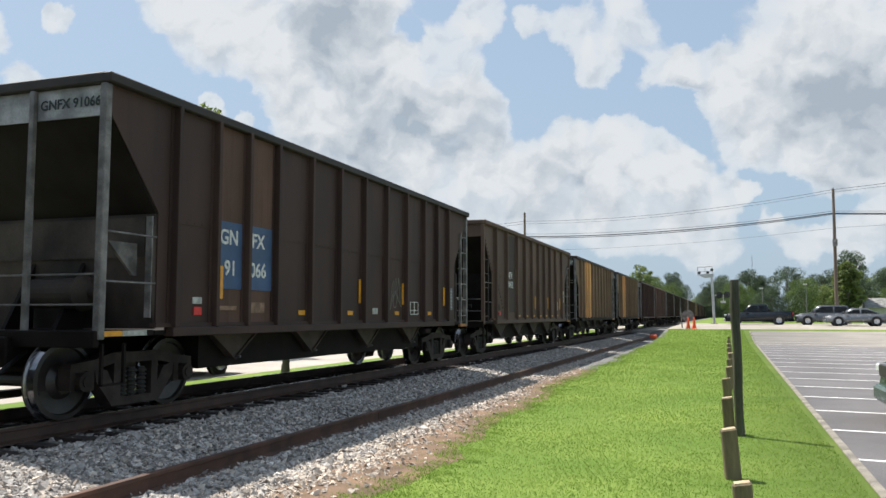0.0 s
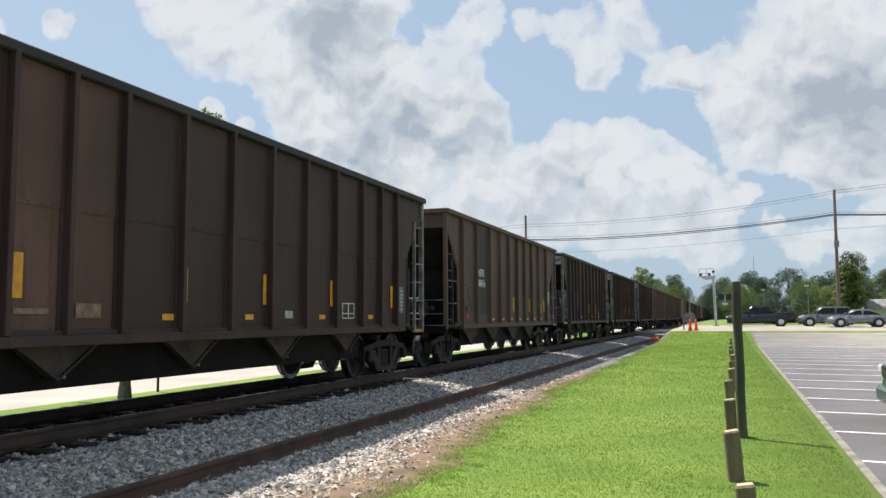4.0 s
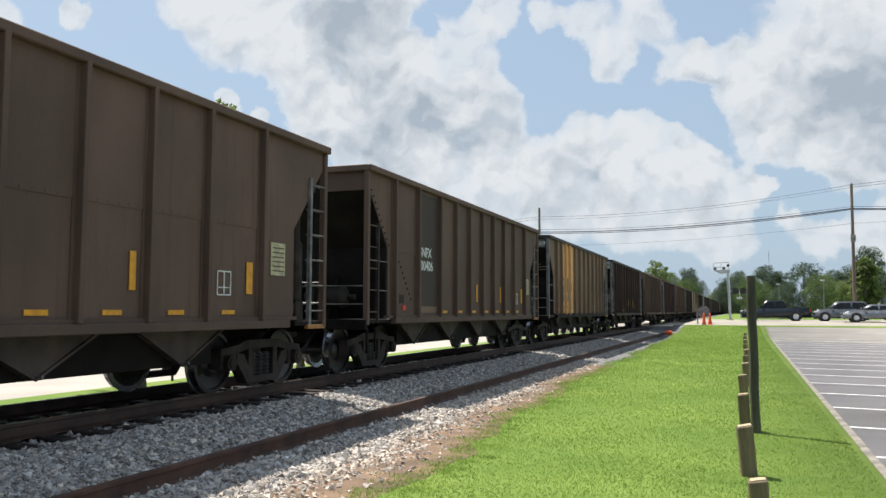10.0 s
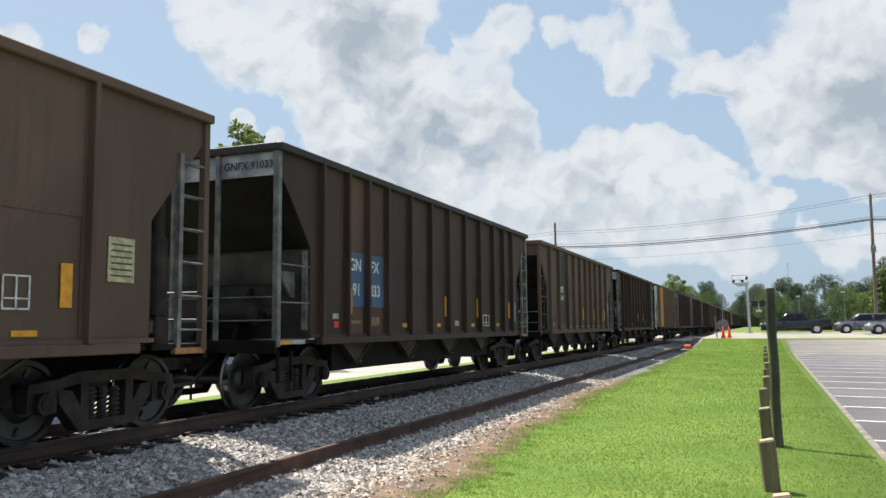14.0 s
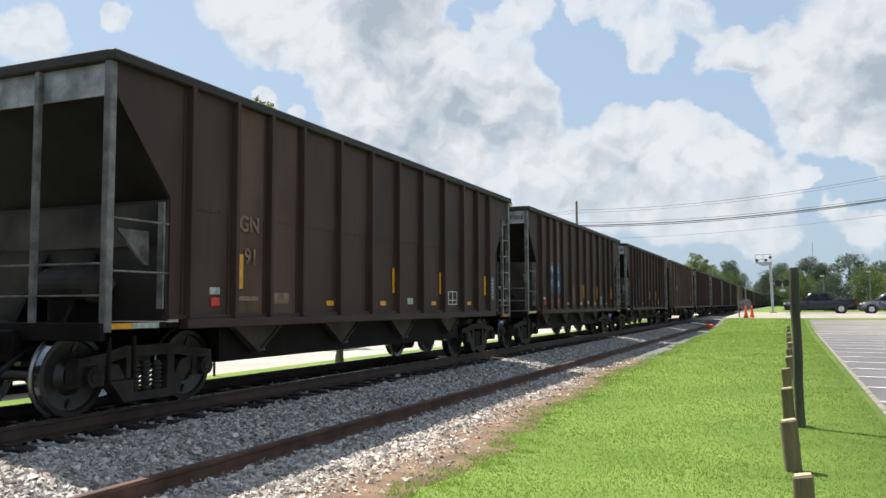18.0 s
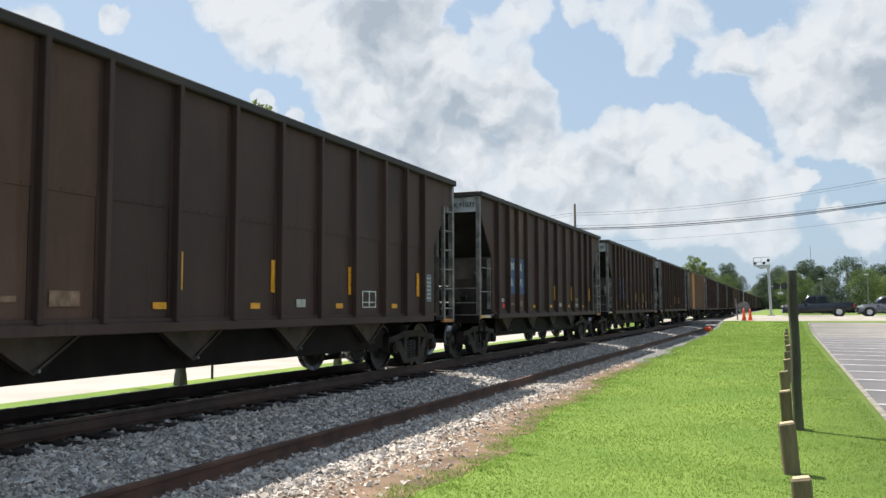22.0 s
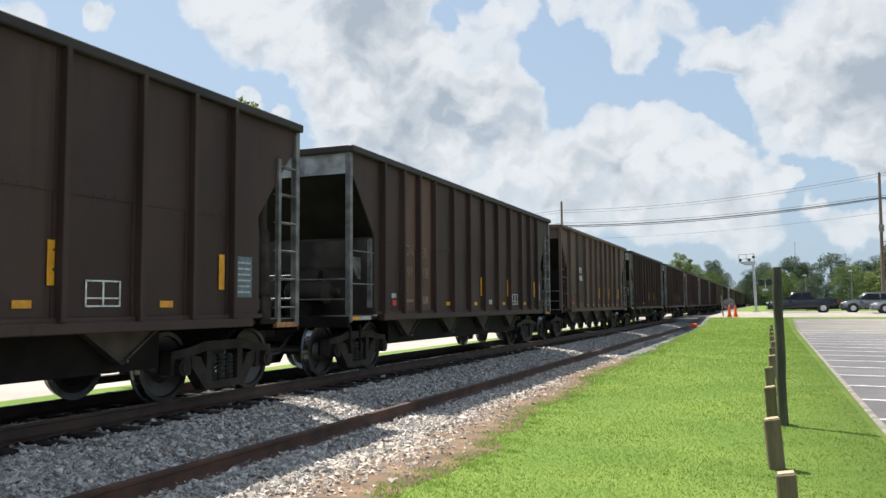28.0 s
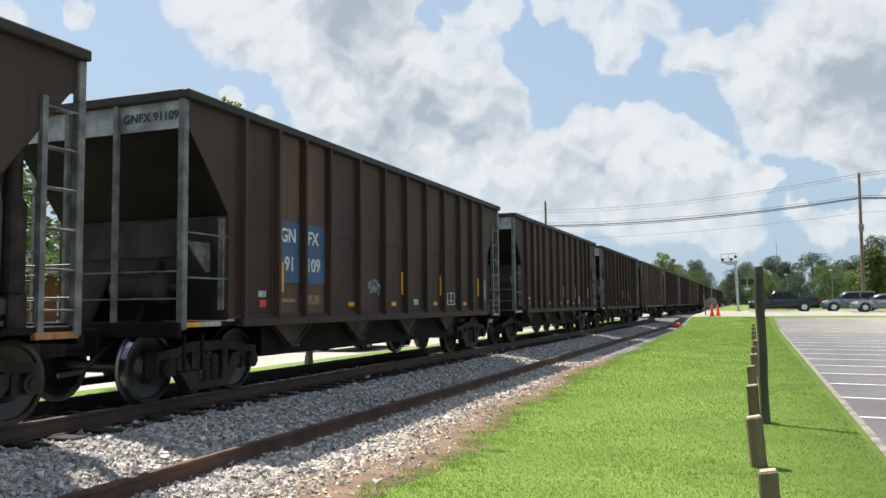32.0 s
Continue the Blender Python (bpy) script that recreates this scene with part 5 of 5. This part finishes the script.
# ---------------------------------------------------------------- level crossing
def build_crossing():
    y = 84.0
    mast = thing("crossing_signal", "aluminium level crossing signal mast with lamp bracket", "crossing signal", pose(-1.15, y, 0.6, 0, -1.5, 0))
    part("base", box(B(), -0.35, 0.35, -0.35, 0.35, -0.15, 0.25, 0.03), KERB, mast)
    part("mast", rod(B(), (0, 0, 0.2), (0, 0, 5.0), 0.13, 14), ALU, mast)
    part("collar", rod(B(), (0, 0, 3.3), (0, 0, 3.55), 0.15, 12), ALU, mast)
    bm = prism(B(), [(-1.3, 5.1), (0.2, 5.1), (0.2, 4.8), (-0.7, 4.72)], "y", -0.36, 0.36)
    part("lamp_platform", bm, ALU, mast, "pale bracket platform")
    for yy in (-0.33, 0.33):
        for x in (-1.3, -0.6, 0.1):
            part("rail_post", rod(B(), (x, yy, 4.9), (x, yy, 5.85), 0.025, 6), ALU, mast)
        for zz in (5.4, 5.85):
            part("handrail", rod(B(), (-1.3, yy, zz), (0.1, yy, zz), 0.025, 6), ALU, mast)
    for x, zz in ((-1.15, 5.25), (-0.35, 5.25), (0.05, 5.5)):
        bm = rod(B(), (x, -0.5, zz), (x, -0.44, zz), 0.14, 18)
        lathe(bm, [(0.12, -0.75), (0.13, -0.5)], "y", 12, (x, 0, zz))
        part("lamp_head", bm, BLACK, mast, "round black warning lamp")
    for k, x in enumerate((0.62, 1.32)):
        bm = rod(B(), (x, -0.08, 3.0), (x, -0.02, 3.0), 0.31, 20)
        lathe(bm, [(0.15, -0.36), (0.17, -0.06)], "y", 14, (x, 0, 3.0))
        part("lamp_head", bm, BLACK, mast, "round black warning lamp")
    bm = rod(B(), (0, 0, 3.0), (1.35, 0, 3.0), 0.035, 8)
    rod(bm, (0.97, 0, 3.0), (0.97, 0, 2.4), 0.03, 8)
    box(bm, 0.7, 1.2, -0.04, 0.04, 2.2, 2.42, 0.01)
    part("lamp_arm", bm, ALU, mast)
    # low gate mechanism with counterweight
    gate = thing("crossing_gate", "level crossing gate mechanism with raised arm", "crossing gate", pose(-3.1, 72, 0.64))
    part("post", rod(B(), (0, 0, -0.1), (0, 0, 1.3), 0.08, 10), ALU, gate)
    part("mechanism", box(B(), -0.25, 0.25, -0.2, 0.2, 0.7, 1.25, 0.03), STEEL, gate)
    part("arm", rod(B(), (0, -0.25, 0.9), (0.05, -0.25, 3.6), 0.05, 8, 0.03), DUSTY, gate)
    bm = B()
    lathe(bm, [(0.42, -0.04), (0.5, -0.04), (0.5, 0.04), (0.42, 0.04)], "y", 20, (0, -0.3, 0.95))
    for a in range(3):
        rod(bm, (0.45 * math.cos(a * 1.05), -0.3, 0.95 + 0.45 * math.sin(a * 1.05)), (-0.45 * math.cos(a * 1.05), -0.3, 0.95 - 0.45 * math.sin(a * 1.05)), 0.02, 6)
    part("counterweight", bm, STEEL, gate)
    stake = thing("marker_stake", "thin leaning grey marker stake", "stake", pose(-3.5, 70, 0.58, 0, -4, 0))
    part("shaft", box(B(), -0.05, 0.05, -0.03, 0.03, -0.2, 1.75, 0.005), DUSTY, stake)
    for x, yy in ((-2.95, 68.5), (-2.5, 68.8)):
        c = thing("traffic_cone", "tall orange traffic cone on the verge", "traffic cone", pose(x, yy, 0.53), group="cones at the crossing")
        part("cone", lathe(B(), [(0.17, 0.03), (0.13, 0.3), (0.06, 0.85), (0.045, 0.95)], "z", 18), CONE, c, "", True)
        part("base", box(B(), -0.21, 0.21, -0.21, 0.21, 0, 0.04, 0.01), BLACK if x < -2.5 else CONE, c)
    m = thing("lawn_marker", "low red plastic marker on the shoulder", "marker", pose(-4.6, 55, 0.08))
    part("body", box(B(), -0.22, 0.22, -0.3, 0.3, 0, 0.28, 0.06), CONE, m)


    w = thing("white_stake", "slanting white plastic stake beside the posts", "stake", pose(0.32, 30.0, 0, 0, 4, 0))
    part("shaft", box(B(), -0.06, 0.06, -0.02, 0.02, -0.2, 1.0, 0.006), STRIPE, w)


build_crossing()


# ---------------------------------------------------------------- road vehicles
def wheel_part(car, x, y, r, w):
    t = part("wheel", lathe(B(), [(r * 0.62, -w / 2), (r * 0.92, -w / 2), (r, -w / 2 + 0.03), (r, w / 2 - 0.03), (r * 0.92, w / 2), (r * 0.62, w / 2)], "y", 22), TYRE, car, "", True)
    t.matrix_basis = pose(x, y, r)
    s = -1 if y < 0 else 1
    bm = B()
    lathe(bm, [(0.06, s * (w / 2 - 0.01)), (r * 0.2, s * (w / 2 - 0.02)), (r * 0.62, s * (w / 2 - 0.05)), (r * 0.64, s * (w / 2 - 0.005)), (r * 0.60, -s * 0.02)], "y", 20)
    part("rim", bm, RIM, t, "alloy rim", True).matrix_basis = pose(0, s * 0.055, 0)


def vehicle(name, label, category, m, paint, length, width, height, hood, cabin, wheel_r, axles, bed=None, group=""):
    """A road vehicle along local x, nose at -x, on z = 0. hood: height of bonnet; cabin: x of windscreen foot, roof front, roof back, rear glass foot."""
    car = thing(name, label, category, m, group)
    L2, W2 = length / 2, width / 2
    belt = hood + 0.05
    under = wheel_r * 0.72
    a, b, c, d = cabin
    rear = bed if bed else belt
    lower = [(-L2, under + 0.1), (-L2 + 0.05, under), (L2 - 0.06, under), (L2, under + 0.1), (L2 - 0.02, rear - 0.06), (L2 - 0.12, rear), (d, rear if bed else belt), (a, belt), (-L2 + 0.5, hood - 0.04), (-L2 + 0.12, hood - 0.16)]
    bm = prism(B(), lower, "y", -W2, W2)
    bmesh.ops.bevel(bm, geom=[e for e in bm.edges if abs(e.verts[0].co.y - e.verts[1].co.y) < 0.01], offset=0.07, segments=2, affect="EDGES")
    body = part("body", bm, paint, car, "", True)
    top = [(a, belt - 0.04), (b, height - 0.03), (b + 0.2, height), (c - 0.2, height), (c, height - 0.04), (d, (rear if bed else belt) - 0.04)]
    bm = B()
    prism(bm, top, "y", -W2 + 0.08, W2 - 0.08)
    for v in bm.verts:
        if v.co.z > belt + 0.1:
            v.co.y *= 0.86
    bmesh.ops.bevel(bm, geom=[e for e in bm.edges if abs(e.verts[0].co.y - e.verts[1].co.y) < 0.01 and e.verts[0].co.z > belt], offset=0.05, segments=2, affect="EDGES")
    part("cabin", bm, paint, car, "", True)
    # glass
    for s in (-1, 1):
        mid = (b + c) / 2
        for g0, g1, h0, h1 in ((a + 0.22, mid - 0.06, b + 0.12, mid - 0.06), (mid + 0.06, d - 0.25, mid + 0.06, c - 0.1)):
            bm = B()
            z0, z1 = belt + 0.03, height - 0.13
            y0, y1 = s * (W2 - 0.072), s * ((W2 - 0.08) * 0.885)
            q = [bm.verts.new(p) for p in ((g0, y0, z0), (g1, y0, z0), (h1, y1, z1), (h0, y1, z1))]
            bm.faces.new(q)
            bmesh.ops.solidify(bm, geom=bm.faces[:], thickness=0.008)
            part("side_window", bm, GLASS, car)
    bm = B()
    q = [bm.verts.new(p) for p in ((a + 0.06, -W2 + 0.22, belt + 0.05), (a + 0.06, W2 - 0.22, belt + 0.05), (b - 0.03, W2 * 0.74, height - 0.1), (b - 0.03, -W2 * 0.74, height - 0.1))]
    bm.faces.new(q)
    bmesh.ops.solidify(bm, geom=bm.faces[:], thickness=0.05)
    part("windscreen", bm, GLASS, car)
    for s in (-1, 1):
        part("headlamp", box(B(), -L2 - 0.005, -L2 + 0.25, s * (W2 - 0.22) - 0.19, s * (W2 - 0.22) + 0.19, hood - 0.32, hood - 0.17, 0.03), LAMP, car)
        part("tail_lamp", box(B(), L2 - 0.14, L2 + 0.006, s * (W2 - 0.12) - 0.11, s * (W2 - 0.12) + 0.11, rear - 0.42, rear - 0.12, 0.03), TAIL, car)
        part("mirror", box(B(), a + 0.25, a + 0.42, min(s * W2, s * (W2 + 0.18)), max(s * W2, s * (W2 + 0.18)), belt + 0.02, belt + 0.2, 0.03), paint, car)
        for x in axles:
            part("wheel_arch", lathe(B(), [(wheel_r + 0.02, s * (W2 - 0.06)), (wheel_r + 0.09, s * (W2 + 0.004)), (wheel_r + 0.02, s * (W2 + 0.006))], "y", 22, (x, 0, wheel_r)), BLACK, car)
            wheel_part(car, x, s * (W2 - 0.08), wheel_r, 0.24)
    part("front_bumper", box(B(), -L2 - 0.06, -L2 + 0.12, -W2 + 0.05, W2 - 0.05, under, under + 0.28, 0.05), paint if category != "pickup truck" else RIM, car)
    part("grille", box(B(), -L2 - 0.012, -L2 + 0.08, -0.55, 0.55, hood - 0.38, hood - 0.16, 0.02), BLACK, car)
    part("rear_bumper", box(B(), L2 - 0.1, L2 + 0.06, -W2 + 0.05, W2 - 0.05, under, under + 0.25, 0.05), paint, car)
    if bed:
        part("bed_floor", box(B(), d + 0.05, L2 - 0.1, -W2 + 0.12, W2 - 0.12, rear + 0.002, rear + 0.01), BLACK, car)
    return car


QY, QZ = 80.0, ROAD_Z
vehicle("pickup_truck", "dark navy pickup truck waiting at the crossing", "pickup truck", pose(2.75, QY, QZ), NAVY, 5.9, 1.95, 1.85, 1.12, (-1.35, -0.75, 0.75, 1.0), 0.40, (-1.95, 1.72), bed=1.2)
vehicle("suv", "graphite grey SUV waiting behind a pickup", "car", pose(8.35, QY, QZ), SUVGREY, 4.8, 1.88, 1.75, 1.05, (-1.25, -0.45, 1.75, 2.2), 0.37, (-1.5, 1.35))
vehicle("sedan", "silver grey sedan waiting on the road", "car", pose(10.3, QY - 4.2, QZ), SEDANGREY, 4.85, 1.85, 1.46, 0.92, (-1.15, -0.35, 0.85, 1.75), 0.34, (-1.45, 1.4))
vehicle("sedan", "white sedan waiting on the road", "car", pose(15.35, QY - 4.0, QZ), CARWHITE, 4.85, 1.85, 1.46, 0.92, (-1.15, -0.35, 0.85, 1.75), 0.34, (-1.45, 1.4))
vehicle("parked_suv", "dark green SUV parked nose to the kerb", "car", pose(4.87, 15.2, -0.1, 0, 0, 0), CARGREEN, 4.8, 1.9, 1.8, 1.08, (-1.0, -0.3, 1.8, 2.2), 0.37, (-1.5, 1.4))

# traffic on the street beyond the track, running away from the camera: start place and pace
STREET = []
for nm, lab, paint, y0, v, lane in (("suv", "dark SUV driving along the far street", NAVY, 17.8, 4.5, -14.3), ("sedan", "pale sedan driving along the far street", CARWHITE, 16.0 - 6 * 9, 9.0, -14.3),
                                    ("suv", "black SUV driving along the far street", SUVGREY, 15.1 - 19 * 3.6, 3.6, -14.3), ("sedan", "white car driving along the far street", SEDANGREY, 28.5 - 32 * 5, 5.0, -14.3)):
    tall = 1.75 if nm == "suv" else 1.46
    STREET.append((vehicle(nm, lab, "car", pose(lane, y0, 0.0, 0, 0, -90), paint, 4.7, 1.85, tall, tall - 0.62, (-1.2, -0.4, 1.3, 2.0), 0.35, (-1.45, 1.4), group="street traffic"), lane, y0, v))


# ---------------------------------------------------------------- trees
def leaf_cloud(rng, centres, radii, per, size):
    """Small bent leaf sprays round clump centres, as arrays for one mesh."""
    c = np.repeat(np.array(centres), per, 0)
    r = np.repeat(np.array(radii), per)
    n = len(c)
    d = rng.normal(0, 1, (n, 3))
    d /= np.linalg.norm(d, axis=1)[:, None]
    p = c + d * (r * rng.uniform(0.25, 1.0, n) ** 0.6)[:, None] * np.array([1, 1, 0.8])
    u = rng.normal(0, 1, (n, 3))
    u /= np.linalg.norm(u, axis=1)[:, None]
    w = np.cross(u, rng.normal(0, 1, (n, 3)))
    w /= np.linalg.norm(w, axis=1)[:, None]
    s = size * rng.uniform(0.5, 1.3, n)[:, None]
    v = np.stack([p - u * s, p + w * s * 0.55, p + u * s, p - w * s * 0.55], 1).reshape(-1, 3)
    return v, np.arange(4 * n).reshape(-1, 4)


def grow_tree(name, label, height, radius, leaf, seed, trunk_r=0.16, bare=0.3, clumps=26, per=70, size=0.22, m=None, group="trees", narrow=1.0, category="tree"):
    rng = np.random.default_rng(seed)
    tree = thing(name, label, category, m, group)
    bm = B()
    base = Vector((0, 0, -0.2))
    pts = [base]
    steps = 5
    for k in range(1, steps + 1):
        pts.append(Vector((rng.normal(0, 0.02) * height * k / steps, rng.normal(0, 0.02) * height * k / steps, height * 0.82 * k / steps)))
    for k in range(steps):
        rod(bm, pts[k], pts[k + 1] + (pts[k + 1] - pts[k]) * 0.02, trunk_r * (1 - 0.15 * k), 9, trunk_r * (1 - 0.15 * (k + 1)))
    rod(bm, (0, 0, -0.2), (0, 0, 0.28), trunk_r * 1.4, 10, trunk_r * 1.0)
    centres, radii = [], []
    for i in range(clumps):
        f = bare + (1 - bare) * (i + rng.uniform(0, 1)) / clumps
        a = i * 2.4 + rng.normal(0, 0.4)
        belly = math.sin(math.pi * min(1, max(0.06, (f - bare * 0.8) / (1.06 - bare * 0.8)))) ** 0.7
        rr = radius * belly * rng.uniform(0.35, 0.95)
        c = Vector((rr * math.cos(a), rr * math.sin(a), height * f * 0.95))
        centres.append(c)
        radii.append(radius * rng.uniform(0.22, 0.42) * narrow)
        if i % 2 == 0:
            k = min(steps - 1, int(max(0.15, f - 0.22) * steps))
            rod(bm, pts[k].lerp(pts[k + 1], 0.5), c, trunk_r * 0.32, 5, trunk_r * 0.08)
    part("trunk", bm, BARK, tree)
    v, f = leaf_cloud(rng, [tuple(c) for c in centres], radii, per, size)
    me = bpy.data.meshes.new("crown")
    me.from_pydata(v, [], f)
    me.materials.append(leaf)
    o = new("crown", me)
    o.parent = tree
    return tree


# by the far street
grow_tree("street_tree", "small street tree with a grey trunk", 5.6, 1.9, LEAF, 31, 0.125, 0.45, 24, 80, 0.13, pose(-12.1, 14.0, 0))
grow_tree("street_tree", "small street tree with a grey trunk", 5.4, 1.8, LEAF, 32, 0.11, 0.45, 24, 80, 0.13, pose(-11.7, 20.0, 0))
grow_tree("slender_tree", "slender light green tree beyond the street", 10.8, 1.9, LEAF_LITE, 33, 0.16, 0.25, 34, 90, 0.16, pose(-20.2, 28.8, 0), narrow=0.8)
grow_tree("slender_tree", "slender light green tree beyond the street", 9.6, 1.6, LEAF_LITE, 34, 0.14, 0.25, 30, 90, 0.16, pose(-21.9, 28.6, 0), narrow=0.8)
grow_tree("street_tree", "leafy tree behind the far street", 8.0, 3.2, LEAF, 35, 0.2, 0.25, 34, 90, 0.2, pose(-29, 24, 0))
grow_tree("street_tree", "leafy tree behind the far street", 7.5, 3.0, LEAF, 36, 0.2, 0.25, 34, 90, 0.2, pose(-31, 33, 0))
grow_tree("street_tree", "leafy tree showing above the train", 9.6, 2.2, LEAF, 37, 0.18, 0.3, 30, 80, 0.2, pose(-19.5, 57, 0))
grow_tree("street_tree", "leafy tree showing above the train", 10.6, 2.4, LEAF_LITE, 38, 0.2, 0.3, 26, 110, 0.17, pose(-14.3, 150, 0.4), narrow=0.75)

WOODS = [grow_tree("woodland_tree", "dense green tree in the wood behind the road", 11.5, 4.6, LEAF, 41, 0.25, 0.06, 44, 340, 0.135, pose(30.0, 150, 0.5), "woodland trees"),
         grow_tree("woodland_tree", "dense dark pine in the wood behind the road", 13.0, 3.6, LEAF_DARK, 42, 0.25, 0.08, 44, 340, 0.135, pose(22.0, 165, 0.5), "woodland trees"),
         grow_tree("woodland_tree", "light green tree at the wood's edge", 9.0, 4.2, LEAF_LITE, 43, 0.22, 0.03, 44, 340, 0.135, pose(26.0, 150, 0.5), "woodland trees"),
         grow_tree("woodland_tree", "dense dark tree in the wood behind the road", 11.0, 4.8, LEAF_DARK, 44, 0.25, 0.05, 44, 340, 0.135, pose(38.0, 150, 0.5), "woodland trees")]
random.seed(77)
for i in range(46):
    far = i % 2
    x = 0.5 + i * 1.55 + random.uniform(-1, 1)
    y = random.uniform(138, 160) if far else random.uniform(112, 128)
    s = random.uniform(0.66, 0.8) if far else random.uniform(0.42, 0.6)
    k = random.choice((0, 1, 3)) if far else random.choice((0, 0, 2, 2, 3))
    t = copy_thing(WOODS[k], pose(x * (y / 125), y, 0.4, 0, 0, random.uniform(0, 360)))
    t.scale = (s, s, s * random.uniform(0.85, 1.1))
grow_tree("tall_tree", "tall light green tree beside the utility pole", 7.2, 1.8, LEAF_LITE, 45, 0.25, 0.12, 50, 120, 0.2, pose(13.2, 103, 0.6), "woodland trees")
for i in range(26):
    y = 170 + i * 13
    x = -0.088 * y + random.uniform(-3, 5) + 0.022 * (y - 170)
    t = copy_thing(WOODS[random.choice((0, 0, 2, 1))], pose(x, y, 0.4, 0, 0, random.uniform(0, 360)))
    s = random.uniform(0.62, 0.8) * (1 + (y - 170) / 600)
    t.scale = (s, s, s)


for i in range(22):
    y = 250 + i * 9
    x = random.uniform(-0.035, 0.02) * y
    x = x if x > -0.02 * y or y > 330 else x - 0.03 * y
    t = copy_thing(WOODS[random.choice((0, 2, 1, 3))], pose(x, y, 0.5, 0, 0, random.uniform(0, 360)))
    s = random.uniform(0.9, 1.2)
    t.scale = (s, s, s)
for i in range(12):
    y = 160 + i * 9
    t = copy_thing(WOODS[random.choice((0, 2))], pose(-0.083 * y - random.uniform(0, 4), y, 0.4, 0, 0, random.uniform(0, 360)))
    s = random.uniform(0.75, 0.9)
    t.scale = (s, s, s)


# ---------------------------------------------------------------- far street side
def build_far_side():
    sign = thing("sign_post", "thin dark signpost on the far verge", "sign post", pose(-12.5, 15.55, 0))
    part("post", rod(B(), (0, 0, -0.2), (0, 0, 2.3), 0.03, 8), WIRE, sign)
    part("plate", box(B(), -0.02, 0.02, -0.3, 0.3, 1.6, 2.3, 0.008), DUSTY, sign)
    house = thing("brick_building", "long low red brick building behind the far street", "building", pose(-40, 30, 0))
    W, Lh, H = 10.0, 44.0, 3.6
    part("wall", box(B(), -W / 2, W / 2, -Lh / 2, Lh / 2, -0.2, H), BRICKRED, house, "red brick wall")
    bm = prism(B(), [(-W / 2 - 0.6, H - 0.05), (W / 2 + 0.6, H - 0.05), (0, H + 1.9)], "y", -Lh / 2 - 0.5, Lh / 2 + 0.5)
    part("roof", bm, UNDER, house, "dark shingle roof")
    frame_me, pane_me = None, None
    for i in range(9):
        y = -19 + i * 4.6
        win = part("window", box(B(), W / 2 - 0.02, W / 2 + 0.04, -0.75, 0.75, 0.9, 2.4, 0.01), CARWHITE, house, "white framed window")
        win.matrix_basis = pose(0, y, 0)
        for s in (-1, 1):
            part("pane", box(B(), W / 2 + 0.04, W / 2 + 0.05, s * 0.35 - 0.3, s * 0.35 + 0.3, 1.0, 2.3), GLASS, win)
    bm = box(B(), W / 2 - 0.02, W / 2 + 0.05, -1.2, 1.2, 0, 2.2)
    part("door", bm, CARWHITE, house)


def build_background():
    mast = thing("radio_mast", "thin grey radio mast above the wood", "mast", pose(5.1, 172, 0.4))
    part("shaft", rod(B(), (0, 0, 0), (0, 0, 10.0), 0.14, 8, 0.08), DUSTY, mast)
    part("aerial", rod(B(), (0, 0, 10.0), (0, 0, 13.2), 0.04, 6), DUSTY, mast)
    for x, y, h in ((8.6, 100.0, 4.6), (3.95, 100.0, 4.2)):
        lamp = thing("street_lamp", "slim grey street lamp before the wood", "street lamp", pose(x, y, 0.5), group="street lamps")
        part("pole", rod(B(), (0, 0, 0), (0, 0, h), 0.06, 8, 0.045), DUSTY, lamp)
        part("lamp_head", box(B(), -0.3, 0.12, -0.12, 0.12, h - 0.05, h + 0.12, 0.03), PALE, lamp)
    shed = thing("roadside_shed", "low pale shed with a grey roof by the wood", "shed", pose(18.3, 104, 0.5))
    part("wall", box(B(), -3.2, 3.2, -2, 2, 0, 2.0), PALE, shed)
    part("roof", prism(B(), [(-2.4, 1.95), (2.4, 1.95), (0, 3.1)], "x", -3.5, 3.5), DUSTY, shed, "grey pitched roof")
    part("door", box(B(), -0.5, 0.5, -2.05, -1.98, 0, 1.9), TRUCK, shed)


build_background()
build_far_side()
build_ballast()
build_grass()


# ---------------------------------------------------------------- everything that moves
WHEEL_R = 0.46


def motions():
    for i, car in enumerate(TRAIN_CARS):
        y = FRONT + (i - 1) * PITCH
        walk(car, [(t, pose(TRACK_X, y - way(t), RAIL_Z)) for t in (0, 4, 8, 12, 16, 20, 24, 28, 32)])
        # wheels roll while the car is close by
        for truck in car.children:
            if not truck.name.startswith("truck"):
                continue
            centre = y + truck.matrix_basis.translation.y
            near = [k for k in range(0, 961) if -2 < centre - way(k / 30) < 30]
            if not near:
                continue
            ks = list(range(near[0], near[-1] + 1))
            for w in truck.children:
                if not w.name.startswith("wheelset"):
                    continue
                p = w.matrix_basis.translation.copy()
                rows = [(k / 30, pose(p.x, p.y, p.z, math.degrees((way(k / 30) - way(ks[0] / 30)) / WHEEL_R))) for k in ks]
                if ks[0] > 0:
                    rows = [(0, rows[0][1])] + rows
                if ks[-1] < 960:
                    rows = rows + [(32, rows[-1][1])]
                walk(w, rows)
    for car, lane, y0, v in STREET:
        walk(car, [(t, pose(lane, y0 + v * t, 0.0, 0, 0, -90)) for t in (0, 8, 16, 24, 32)])


motions()
